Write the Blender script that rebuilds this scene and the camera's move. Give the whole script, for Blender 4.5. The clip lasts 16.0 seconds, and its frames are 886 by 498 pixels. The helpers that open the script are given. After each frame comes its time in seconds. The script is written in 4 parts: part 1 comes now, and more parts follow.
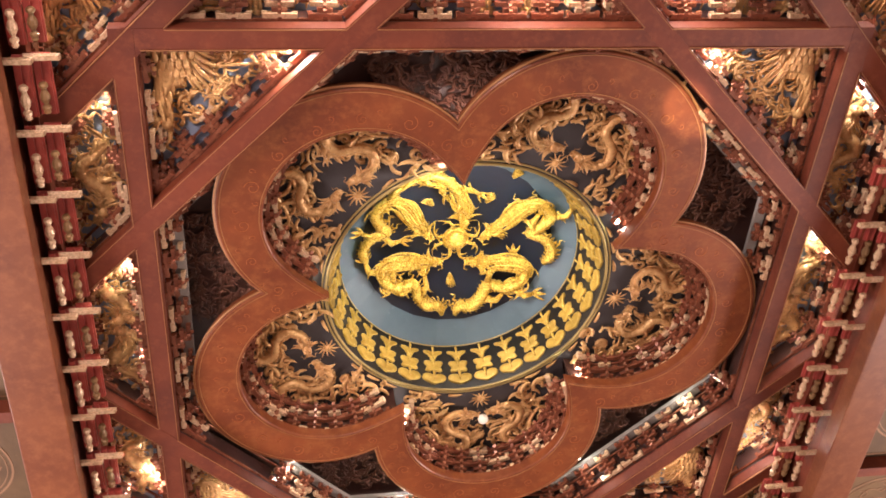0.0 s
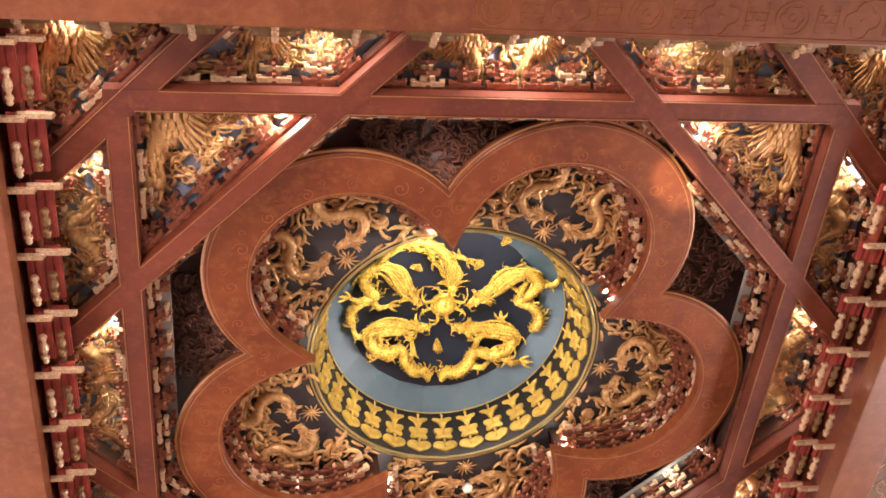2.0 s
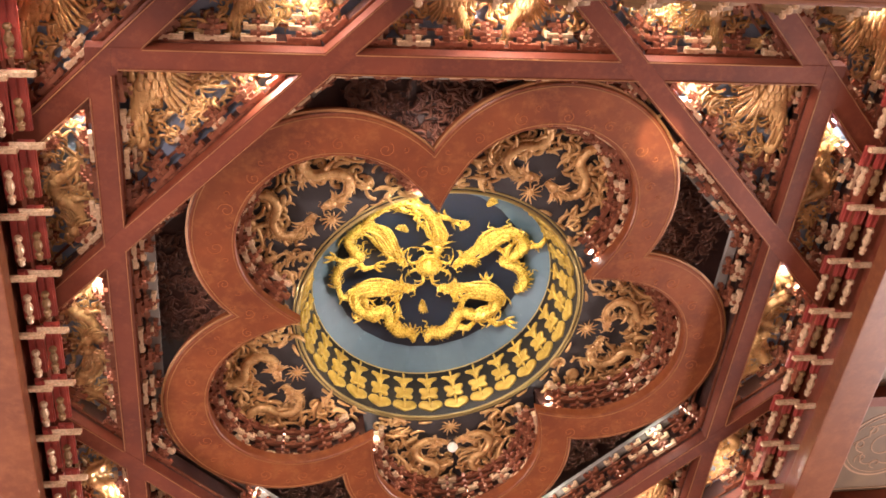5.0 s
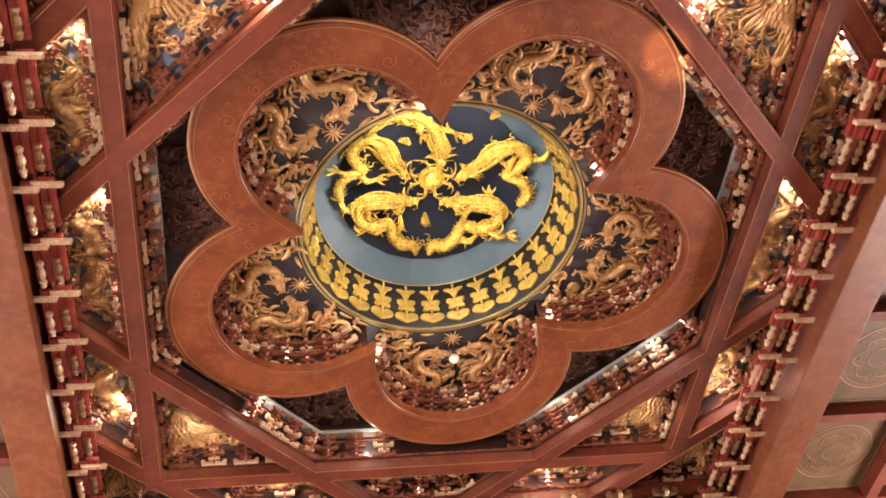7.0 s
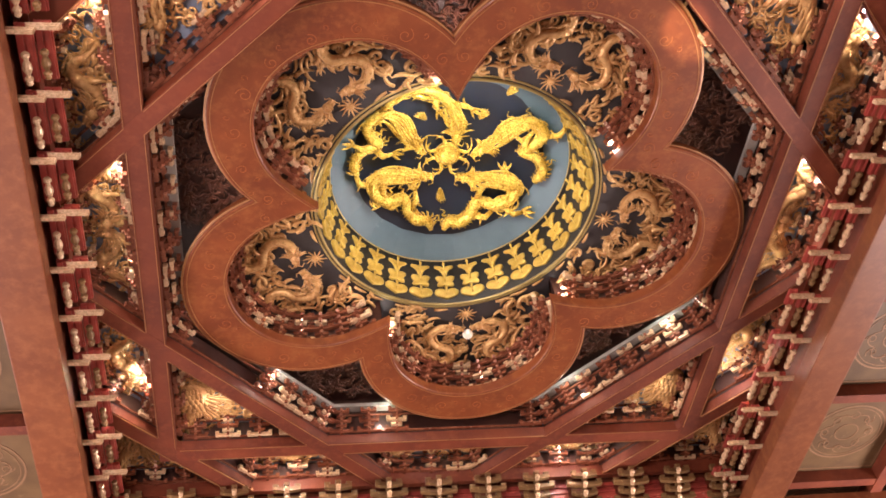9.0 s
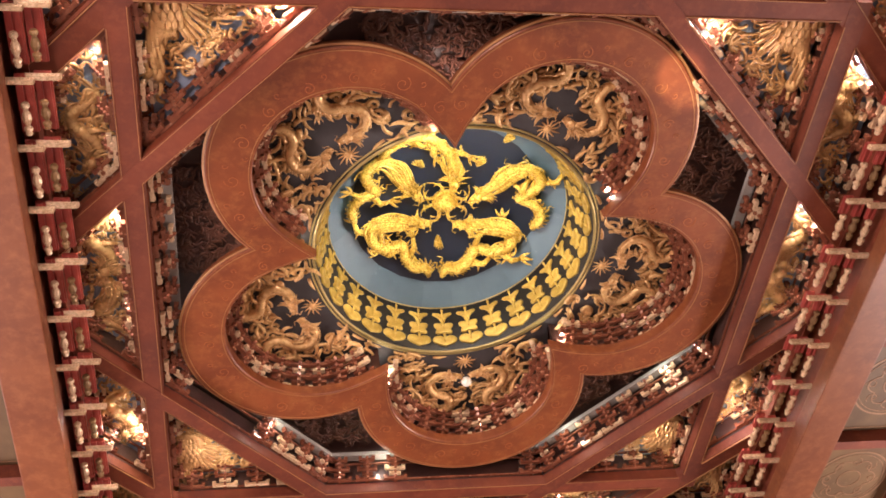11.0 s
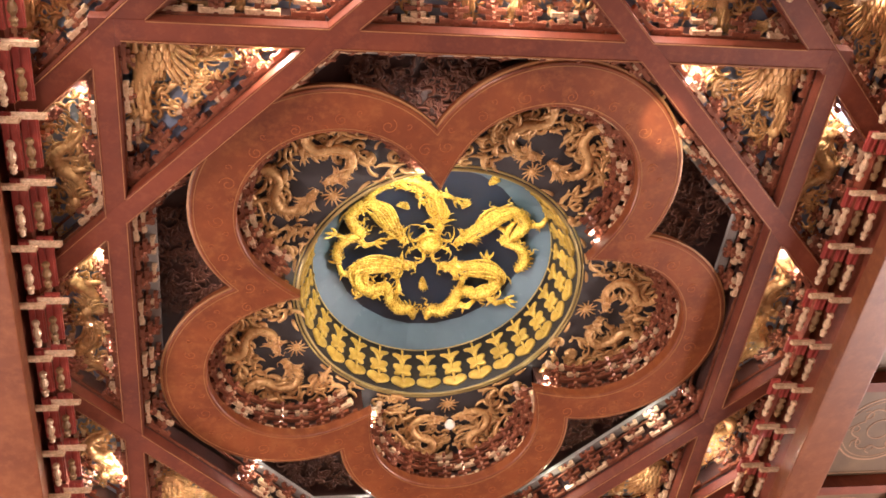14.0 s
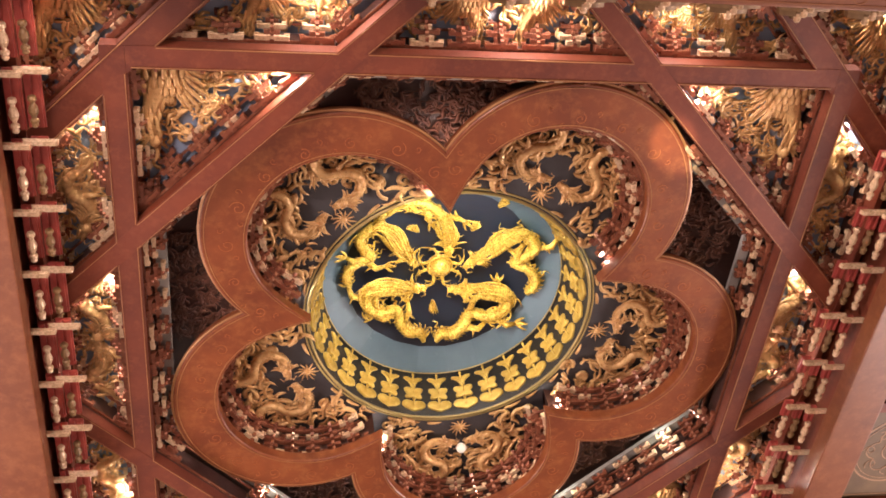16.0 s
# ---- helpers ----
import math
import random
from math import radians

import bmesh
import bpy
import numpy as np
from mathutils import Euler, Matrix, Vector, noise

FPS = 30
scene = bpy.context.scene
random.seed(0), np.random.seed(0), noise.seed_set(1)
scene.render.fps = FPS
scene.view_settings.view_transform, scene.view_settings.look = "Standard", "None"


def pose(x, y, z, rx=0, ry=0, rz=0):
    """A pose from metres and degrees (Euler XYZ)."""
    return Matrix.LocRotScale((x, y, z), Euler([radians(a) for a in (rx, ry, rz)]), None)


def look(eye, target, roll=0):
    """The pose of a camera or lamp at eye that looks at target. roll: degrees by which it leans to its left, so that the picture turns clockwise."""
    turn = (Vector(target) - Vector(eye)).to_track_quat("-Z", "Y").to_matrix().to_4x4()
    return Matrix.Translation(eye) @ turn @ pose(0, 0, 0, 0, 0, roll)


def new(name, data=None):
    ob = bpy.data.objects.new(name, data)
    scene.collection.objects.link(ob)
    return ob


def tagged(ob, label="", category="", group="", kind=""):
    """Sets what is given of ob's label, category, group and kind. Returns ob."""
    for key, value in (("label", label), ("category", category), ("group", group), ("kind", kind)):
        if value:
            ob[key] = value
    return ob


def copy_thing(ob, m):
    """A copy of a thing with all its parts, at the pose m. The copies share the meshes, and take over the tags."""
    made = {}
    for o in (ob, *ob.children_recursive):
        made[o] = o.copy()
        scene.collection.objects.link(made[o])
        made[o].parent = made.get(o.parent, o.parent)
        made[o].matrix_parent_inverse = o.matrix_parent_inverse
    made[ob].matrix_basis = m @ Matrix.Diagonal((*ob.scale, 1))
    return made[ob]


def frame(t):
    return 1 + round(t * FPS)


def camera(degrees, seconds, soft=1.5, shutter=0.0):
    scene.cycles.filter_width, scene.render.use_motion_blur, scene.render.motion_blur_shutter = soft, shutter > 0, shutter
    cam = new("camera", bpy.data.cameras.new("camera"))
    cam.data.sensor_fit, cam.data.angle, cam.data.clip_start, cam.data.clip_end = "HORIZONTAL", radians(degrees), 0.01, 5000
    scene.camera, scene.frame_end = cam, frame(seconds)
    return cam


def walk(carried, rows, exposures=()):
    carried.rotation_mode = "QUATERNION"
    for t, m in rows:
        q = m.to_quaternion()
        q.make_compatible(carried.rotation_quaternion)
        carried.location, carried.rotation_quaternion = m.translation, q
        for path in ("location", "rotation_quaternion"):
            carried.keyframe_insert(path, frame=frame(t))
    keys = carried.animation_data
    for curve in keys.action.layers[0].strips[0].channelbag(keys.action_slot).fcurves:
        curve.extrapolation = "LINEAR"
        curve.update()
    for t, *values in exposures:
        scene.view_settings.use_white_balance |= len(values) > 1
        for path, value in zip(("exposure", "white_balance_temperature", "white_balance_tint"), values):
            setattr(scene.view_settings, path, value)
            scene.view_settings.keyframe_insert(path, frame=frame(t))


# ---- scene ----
# ---- camera: a person stands below and turns a hand-held camera up at the ceiling ----
cam = camera(45.46, 16.0, soft=1.7)
EYE = (-1.274, -4.287, 1.6)
PATH = [
    (0, -15.23, 52.90, -14.28),
    (0.5, -15.51, 53.09, -13.85),
    (1, -16.22, 54.21, -14.20),
    (1.5, -17.13, 54.98, -14.66),
    (2, -17.84, 56.19, -15.18),
    (2.5, -18.39, 57.25, -16.16),
    (3, -18.76, 58.54, -16.64),
    (3.5, -19.86, 58.54, -17.83),
    (4, -19.23, 57.53, -17.22),
    (4.5, -18.28, 55.90, -15.77),
    (5, -18.18, 53.94, -15.37),
    (7.5, -15.64, 48.61, -13.02),
    (8, -14.92, 48.11, -12.14),
    (10.5, -14.76, 49.73, -11.82),
    (11, -15.45, 50.77, -12.58),
    (11.5, -15.93, 51.91, -12.85),
    (12, -16.23, 52.54, -12.89),
    (12.5, -16.67, 53.45, -13.14),
    (13, -17.04, 53.07, -13.61),
    (13.5, -17.32, 52.92, -13.26),
    (14, -17.60, 52.79, -13.84),
    (14.5, -17.97, 52.81, -13.91),
    (15, -17.59, 52.97, -13.60),
    (15.5, -17.53, 53.93, -13.47),
    (16, -17.22, 54.11, -13.98),
]


def aim(yaw, pitch, roll):
    """Pose of the camera at EYE from yaw (to the left of +y), pitch (up) and roll, in degrees."""
    a, b = radians(yaw), radians(pitch)
    ahead = Vector((-math.sin(a) * math.cos(b), math.cos(a) * math.cos(b), math.sin(b)))
    return look(EYE, Vector(EYE) + 2 * ahead, roll)


walk(cam, [(t, aim(yaw, pitch, roll)) for t, yaw, pitch, roll in PATH])

# ---- heights and plan, in metres; the middle of the ceiling is the origin ----
Z_FRAME, Z_LATTICE, Z_PETAL = 6.236, 6.60, 6.75
DEPTH = 0.085           # depth of the lattice beams
S, W = 1.98, 0.125      # half side of the inner square, width of its beams
D1, W1 = 2.0, 0.120     # distance of the diagonal beams from the middle, their width
D2, W2 = 2.758, 0.14    # the same for the corner beams
B = 2.43                # inner face of the boards that carry the lattice
FRAME_IN, FRAME_OUT = 2.526, 2.785
SIDE_IN = 2.492         # inner edge of the frame beams on the left and right
Z_WELL, R_RIM = 7.06, 0.945
Z_DISC, R_DISC, DOME = 7.40, 0.838, 0.24
TWIST = -99.3           # direction of the blossom's first notch, degrees
R2 = math.sqrt(2)

# ---- light ----
world = bpy.data.worlds.new("world")
scene.world = world
world.use_nodes = True
world.node_tree.nodes["Background"].inputs[0].default_value = (1.0, 0.72, 0.5, 1)
world.node_tree.nodes["Background"].inputs[1].default_value = 0.05


def lamp(name, place, watts, colour, size, target=None, kind="POINT", angle=60):
    data = bpy.data.lights.new(name, kind)
    data.energy, data.color = watts, colour
    if kind == "AREA":
        data.shape, data.size = "DISK", size
    else:
        data.shadow_soft_size = size
    if kind == "SPOT":
        data.spot_size, data.spot_blend = radians(angle), 0.6
    ob = new(name, data)
    ob.matrix_world = look(place, target) if target else Matrix.Translation(place)
    return ob


WARM, WHITE = (1.0, 0.86, 0.80), (1.0, 0.94, 0.86)
# Unseen soft lamps added as fill from below; the last one bounces off the floor.
lamp("hall_fill", (-3.4, -5.3, 3.4), 350, (1.0, 0.78, 0.74), 2.4, (0, 1.2, 6.8), "AREA")
lamp("hall_fill", (6.9, 2.0, 3.2), 620, (1.0, 0.80, 0.76), 2.0, (0.4, 2.2, 6.5), "AREA")
lamp("hall_fill", (-6.2, 2.6, 3.2), 500, (1.0, 0.79, 0.76), 2.0, (-0.6, 2.4, 6.5), "AREA")
lamp("hall_fill", (0, -4.0, 5.0), 640, (1.0, 0.79, 0.76), 2.5, (0, -4.0, 0), "AREA")
lamp("hall_spot", (-1.6, -5.0, 2.5), 4600, (1.0, 0.84, 0.64), 0.03, (1.13, -1.45, 6.75), "SPOT", 3.0)
for k in range(5):  # cove lamps hidden on top of the blossom's arms and outer lobes; the first arm carries the strong ones
    a = radians(TWIST + 72 * k)
    reach = 1.0 if k == 0 else 1.06
    place = (reach * math.cos(a), reach * math.sin(a), 6.865)
    lamp("medallion_spot", place, 125 if k == 0 else 5, WHITE, 0.03, (-0.30 * math.cos(a), -0.30 * math.sin(a), 7.42), "SPOT", 100)
    lamp("cove_light", (1.07 * math.cos(a - 0.07), 1.07 * math.sin(a - 0.07), 6.875), 9 if k == 0 else 2.2, WHITE, 0.02)
    lamp("cove_light", (1.80 * math.cos(a + 0.628), 1.80 * math.sin(a + 0.628), 6.87), 4.2, WARM, 0.02)
    lamp("cove_light", (1.37 * math.cos(a), 1.37 * math.sin(a), 6.85), 3, WARM, 0.02)
for x, y in ((-1.15, -1.88), (1.15, -1.88), (-1.45, 1.48), (1.45, 1.48), (0.1, -2.39), (-1.0, -2.39), (1.0, -2.39), (-2.15, -0.58), (2.15, -0.58), (-2.15, -1.64), (2.15, -1.64), (-2.15, 0.68), (2.15, 0.68), (0, 2.08), (-1.1, 2.08), (1.1, 2.08), (-2.15, -2.39), (2.15, -2.39), (-2.095, 0.2), (2.095, 0.2), (-2.095, 1.3), (2.095, 1.3)):
    lamp("cove_light", (x, y, 6.725), 12 if y > 2 else 9 if abs(x) == 2.095 else 18 if y > 1 else 32 if abs(x) < 2 else 30, WARM, 0.014)  # small lamps behind the lattice beams
for deg in (30, 58, 103, 131):  # the same round the eight-sided opening, on its far side
    lamp("cove_light", (1.80 * math.cos(radians(deg)), 1.80 * math.sin(radians(deg)), 6.79), 1.8, WHITE, 0.012)


# ---- materials ----
def mix(nt, fac, a, b, blend="MIX"):
    n = nt.nodes.new("ShaderNodeMix")
    n.data_type, n.blend_type = "RGBA", blend
    for sock, val in ((n.inputs[0], fac), (n.inputs[6], a), (n.inputs[7], b)):
        if hasattr(val, "links"):
            nt.links.new(val, sock)
        else:
            sock.default_value = (*val, 1) if isinstance(val, tuple) else val
    return n.outputs[2]


def ramp(nt, src, lo, hi):
    n = nt.nodes.new("ShaderNodeMapRange")
    nt.links.new(src, n.inputs[0])
    n.inputs[1].default_value, n.inputs[2].default_value = lo, hi
    return n.outputs[0]


def noise_tex(nt, co, scale, detail=4.0, rough=0.55):
    n = nt.nodes.new("ShaderNodeTexNoise")
    n.inputs["Scale"].default_value, n.inputs["Detail"].default_value = scale, detail
    n.inputs["Roughness"].default_value = rough
    nt.links.new(co, n.inputs["Vector"])
    return n.outputs["Fac"]


def material(name, base, dark, worn, rough=0.45, metal=0.0, bump=0.15, coarse=2.5, fine=40.0, stretch=(1, 1, 1), coat=0.0, wear=(0.62, 0.72), scales=0.0):
    """A painted, gilded or lacquered surface: base with darker clouds, worn flecks and fine relief."""
    m = bpy.data.materials.new(name)
    m.use_nodes = True
    nt = m.node_tree
    p = nt.nodes["Principled BSDF"]
    tc = nt.nodes.new("ShaderNodeTexCoord")
    mp = nt.nodes.new("ShaderNodeMapping")
    mp.inputs["Scale"].default_value = stretch
    nt.links.new(tc.outputs["Object"], mp.inputs[0])
    co = mp.outputs[0]
    info = nt.nodes.new("ShaderNodeObjectInfo")
    clouds = ramp(nt, noise_tex(nt, co, coarse), 0.35, 0.68)
    grain = noise_tex(nt, co, fine, 5.0, 0.65)
    flecks = ramp(nt, noise_tex(nt, co, fine * 0.35, 6.0, 0.7), *wear)
    col = mix(nt, clouds, dark, base)
    col = mix(nt, flecks, col, worn)
    tone = nt.nodes.new("ShaderNodeMapRange")
    nt.links.new(info.outputs["Random"], tone.inputs[0])
    tone.inputs[3].default_value, tone.inputs[4].default_value = 0.85, 1.12
    hsv = nt.nodes.new("ShaderNodeHueSaturation")
    nt.links.new(tone.outputs[0], hsv.inputs["Value"])
    nt.links.new(col, hsv.inputs["Color"])
    nt.links.new(hsv.outputs[0], p.inputs["Base Color"])
    rr = nt.nodes.new("ShaderNodeMapRange")
    nt.links.new(grain, rr.inputs[0])
    rr.inputs[3].default_value, rr.inputs[4].default_value = rough - 0.1, rough + 0.14
    nt.links.new(rr.outputs[0], p.inputs["Roughness"])
    p.inputs["Metallic"].default_value = metal
    p.inputs["Coat Weight"].default_value = coat
    p.inputs["Coat Roughness"].default_value = 0.25
    bp = nt.nodes.new("ShaderNodeBump")
    bp.inputs["Strength"].default_value, bp.inputs["Distance"].default_value = bump, 0.01
    height = grain
    if scales:  # overlapping carved scales
        vo = nt.nodes.new("ShaderNodeTexVoronoi")
        vo.inputs["Scale"].default_value = scales
        nt.links.new(co, vo.inputs["Vector"])
        add = nt.nodes.new("ShaderNodeMath")
        add.operation = "SUBTRACT"
        nt.links.new(grain, add.inputs[0])
        nt.links.new(vo.outputs["Distance"], add.inputs[1])
        height = add.outputs[0]
    nt.links.new(height, bp.inputs["Height"])
    nt.links.new(bp.outputs[0], p.inputs["Normal"])
    return m


LACQUER = material("red_lacquer", (0.170, 0.035, 0.012), (0.108, 0.020, 0.008), (0.205, 0.053, 0.021), 0.60, bump=0.10, coarse=3.0, coat=0.0, wear=(0.5, 0.78))
FRAMEPAINT = material("worn_frame_lacquer", (0.200, 0.062, 0.021), (0.135, 0.036, 0.013), (0.25, 0.092, 0.035), 0.46, bump=0.08, coarse=2.6, coat=0.12, wear=(0.45, 0.8))
BLOSSOM = material("blossom_lacquer", (0.255, 0.067, 0.020), (0.160, 0.037, 0.013), (0.31, 0.108, 0.034), 0.42, bump=0.08, coarse=3.2, coat=0.10, wear=(0.48, 0.74))
GILT = material("worn_gilt", (0.68, 0.43, 0.185), (0.40, 0.21, 0.080), (0.80, 0.60, 0.34), 0.28, 0.36, 0.25, 9.0, 60.0, scales=55.0)
BRIGHT = material("bright_gilt", (0.84, 0.60, 0.12), (0.54, 0.34, 0.05), (0.93, 0.76, 0.30), 0.26, 0.5, 0.55, 14.0, 90.0, scales=55.0)
BRASS = material("dull_brass", (0.42, 0.32, 0.13), (0.28, 0.21, 0.08), (0.5, 0.4, 0.2), 0.35, 0.5)
OLDGILT = material("tarnished_gilt", (0.26, 0.155, 0.065), (0.15, 0.08, 0.035), (0.40, 0.27, 0.13), 0.36, 0.2, 0.2, 10.0, 60.0)
COFFERLINE = material("faded_coffer_line", (0.31, 0.18, 0.10), (0.25, 0.14, 0.075), (0.36, 0.23, 0.13), 0.5)
LEAF = material("flat_gilt", (0.62, 0.44, 0.10), (0.44, 0.29, 0.055), (0.74, 0.58, 0.22), 0.38, 0.4, 0.15, 14.0, 90.0)
LINE = material("gilt_line", (0.42, 0.21, 0.085), (0.30, 0.135, 0.055), (0.50, 0.29, 0.13), 0.45, 0.2)
FRET = material("faded_fret_line", (0.33, 0.130, 0.045), (0.23, 0.080, 0.028), (0.42, 0.20, 0.075), 0.45, 0.2)
SCROLL = material("faded_gilt_line", (0.37, 0.130, 0.045), (0.28, 0.085, 0.030), (0.46, 0.20, 0.075), 0.45, 0.2)
COPPER = material("bracket_lacquer", (0.40, 0.155, 0.085), (0.20, 0.058, 0.032), (0.66, 0.42, 0.29), 0.20, 0.45, 0.12, 12.0, 60.0, coat=0.9)
WOOD = material("pale_gilt_wood", (0.74, 0.55, 0.36), (0.58, 0.39, 0.23), (0.82, 0.68, 0.50), 0.26, 0.2, 0.2, 8.0, 60.0)
RED = material("red_paint", (0.42, 0.080, 0.058), (0.24, 0.036, 0.030), (0.58, 0.22, 0.17), 0.30, 0.0, 0.1, 8.0)
BLUE = material("slate_blue_paint", (0.27, 0.33, 0.44), (0.19, 0.24, 0.33), (0.32, 0.38, 0.46), 0.5, 0.0, 0.1, 3.0)
SLATE = material("grey_blue_paint", (0.058, 0.053, 0.055), (0.035, 0.03, 0.032), (0.085, 0.075, 0.075), 0.6, 0.0, 0.1, 3.0)
# One blue paint in two tones: lit on the band, shaded among the dragons.
BANDLIT = material("lit_band_blue", (0.090, 0.140, 0.170), (0.065, 0.105, 0.130), (0.13, 0.18, 0.21), 0.50, 0.0, 0.05, 2.0)
DISCSHADE = material("shaded_dome_blue", (0.019, 0.026, 0.043), (0.012, 0.017, 0.030), (0.030, 0.040, 0.058), 0.33, 0.0, 0.05, 2.0, coat=0.2)
INK = material("dark_ground", (0.022, 0.020, 0.018), (0.014, 0.013, 0.012), (0.04, 0.035, 0.03), 0.5)
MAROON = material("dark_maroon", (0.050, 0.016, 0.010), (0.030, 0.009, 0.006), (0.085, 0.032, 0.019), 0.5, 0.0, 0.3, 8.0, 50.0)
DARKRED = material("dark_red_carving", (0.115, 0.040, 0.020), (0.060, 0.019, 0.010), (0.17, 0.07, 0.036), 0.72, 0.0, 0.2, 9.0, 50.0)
BOARD = material("grey_board", (0.30, 0.28, 0.25), (0.22, 0.20, 0.18), (0.36, 0.34, 0.31), 0.5, 0.0, 0.1)
COFFER = material("faded_coffer_paint", (0.15, 0.090, 0.040), (0.10, 0.058, 0.027), (0.20, 0.13, 0.062), 0.5, 0.0, 0.15, 5.0)
PLASTER = material("warm_plaster", (0.55, 0.42, 0.32), (0.47, 0.35, 0.26), (0.6, 0.5, 0.4), 0.7, 0.0, 0.2)
STONE = material("stone_floor", (0.26, 0.22, 0.19), (0.2, 0.17, 0.15), (0.32, 0.28, 0.24), 0.35, 0.0, 0.1)
PEARL = material("white_pearl", (0.85, 0.80, 0.70), (0.75, 0.68, 0.58), (0.9, 0.86, 0.8), 0.3)


# ---- mesh helpers ----
class Geo:
    """Collects vertices and faces of one mesh."""

    def __init__(self):
        self.v, self.f = [], []

    def add(self, verts, faces):
        n = len(self.v)
        self.v += [tuple(map(float, p)) for p in verts]
        self.f += [tuple(n + i for i in q) for q in faces]
        return self

    def box(self, c, s, rz=0.0, taper=1.0):
        """A box with its middle at c, sizes s, turned by rz radians; taper narrows its lower end."""
        ca, sa = math.cos(rz), math.sin(rz)
        pts = []
        for z in (-1, 1):
            k = taper if z < 0 else 1.0
            for x, y in ((-1, -1), (1, -1), (1, 1), (-1, 1)):
                u, w = x * s[0] / 2 * k, y * s[1] / 2 * k
                pts.append((c[0] + ca * u - sa * w, c[1] + sa * u + ca * w, c[2] + z * s[2] / 2))
        return self.add(pts, [(3, 2, 1, 0), (4, 5, 6, 7), (0, 1, 5, 4), (1, 2, 6, 5), (2, 3, 7, 6), (3, 0, 4, 7)])

    def tube(self, path, radii, n=8, squash=1.0, z=0.0):
        """A tube along a path of (u, v) or (u, v, w); its rings are wide in the plane and squashed out of it."""
        p = np.array([(*q, z)[:3] for q in path], float)
        r = np.broadcast_to(np.array(radii, float), (len(p),))
        t = np.gradient(p, axis=0)
        t[:, 2] = 0
        t /= np.maximum(np.linalg.norm(t, axis=1, keepdims=True), 1e-9)
        side = np.stack([-t[:, 1], t[:, 0], 0 * t[:, 0]], 1)
        a = np.arange(n) * 2 * np.pi / n
        ring = p[:, None] + side[:, None] * (r[:, None] * np.cos(a))[..., None]
        ring[:, :, 2] += r[:, None] * squash * np.sin(a)
        faces = [(i * n + j, i * n + (j + 1) % n, (i + 1) * n + (j + 1) % n, (i + 1) * n + j) for i in range(len(p) - 1) for j in range(n)]
        faces = [q[::-1] for q in faces]
        faces += [tuple(range(n)), tuple(reversed(range((len(p) - 1) * n, len(p) * n)))]
        return self.add(ring.reshape(-1, 3), faces)

    def blob(self, c, r, n=8, m=5):
        """An ellipsoid with radii r."""
        pts = [(c[0], c[1], c[2] - r[2])]
        for i in range(1, m):
            b = -math.pi / 2 + math.pi * i / m
            pts += [(c[0] + r[0] * math.cos(b) * math.cos(2 * math.pi * j / n), c[1] + r[1] * math.cos(b) * math.sin(2 * math.pi * j / n), c[2] + r[2] * math.sin(b)) for j in range(n)]
        pts.append((c[0], c[1], c[2] + r[2]))
        top = len(pts) - 1
        faces = [(0, 1 + (j + 1) % n, 1 + j) for j in range(n)]
        faces += [(1 + i * n + j, 1 + i * n + (j + 1) % n, 1 + (i + 1) * n + (j + 1) % n, 1 + (i + 1) * n + j) for i in range(m - 2) for j in range(n)]
        faces += [(1 + (m - 2) * n + j, 1 + (m - 2) * n + (j + 1) % n, top) for j in range(n)]
        return self.add(pts, faces)

    def slab(self, outline, z0, z1):
        """A flat piece with that outline (counter-clockwise) from z0 up to z1."""
        n = len(outline)
        pts = [(*q, z0) for q in outline] + [(*q, z1) for q in outline]
        return self.add(pts, [tuple(reversed(range(n))), tuple(range(n, 2 * n))] + [(i, (i + 1) % n, n + (i + 1) % n, n + i) for i in range(n)])

    def rings(self, loops, closed=True):
        """A skin over loops of equal length."""
        n = len(loops[0])
        faces = [(i * n + j, i * n + (j + 1) % n, (i + 1) * n + (j + 1) % n, (i + 1) * n + j) for i in range(len(loops) - 1) for j in range(n if closed else n - 1)]
        return self.add([p for q in loops for p in q], faces)

def part(name, geo, mat, parent=None, label="", smooth=False, bevel=0.0):
    """Links geo as one mesh object, under parent if there is one."""
    me = bpy.data.meshes.new(name)
    me.from_pydata(geo.v, [], geo.f)
    bm = bmesh.new()
    bm.from_mesh(me)
    if bevel:
        bmesh.ops.bevel(bm, geom=bm.edges[:], offset=bevel, segments=2, affect="EDGES", profile=0.7)
    bmesh.ops.recalc_face_normals(bm, faces=bm.faces[:])
    for f in bm.faces:
        f.smooth = smooth
    bm.to_mesh(me)
    bm.free()
    me.materials.append(mat)
    ob = new(name, me)
    if parent is not None:
        ob.parent = parent
    if label:
        ob["label"] = label
    return ob


def share(name, src, parent, m):
    """Another object on the same mesh."""
    ob = new(name, src.data)
    ob.parent = parent
    ob.matrix_basis = m
    return ob


def thing(name, label, category, group="", kind="", at=None):
    ob = tagged(new(name), label, category, group, kind)
    ob.empty_display_size = 0.1
    if at is not None:
        ob.matrix_basis = at
    return ob


def spline(points, steps=10):
    """A smooth curve through the points (Catmull-Rom)."""
    p = np.array(points, float)
    p = np.vstack([2 * p[0] - p[1], p, 2 * p[-1] - p[-2]])
    out = []
    for i in range(1, len(p) - 2):
        for s in np.arange(steps) / steps:
            a, b, c, d = p[i - 1 : i + 3]
            out.append(0.5 * (2 * b + (c - a) * s + (2 * a - 5 * b + 4 * c - d) * s**2 + (3 * b - a - 3 * c + d) * s**3))
    return np.array(out + [p[-2]])


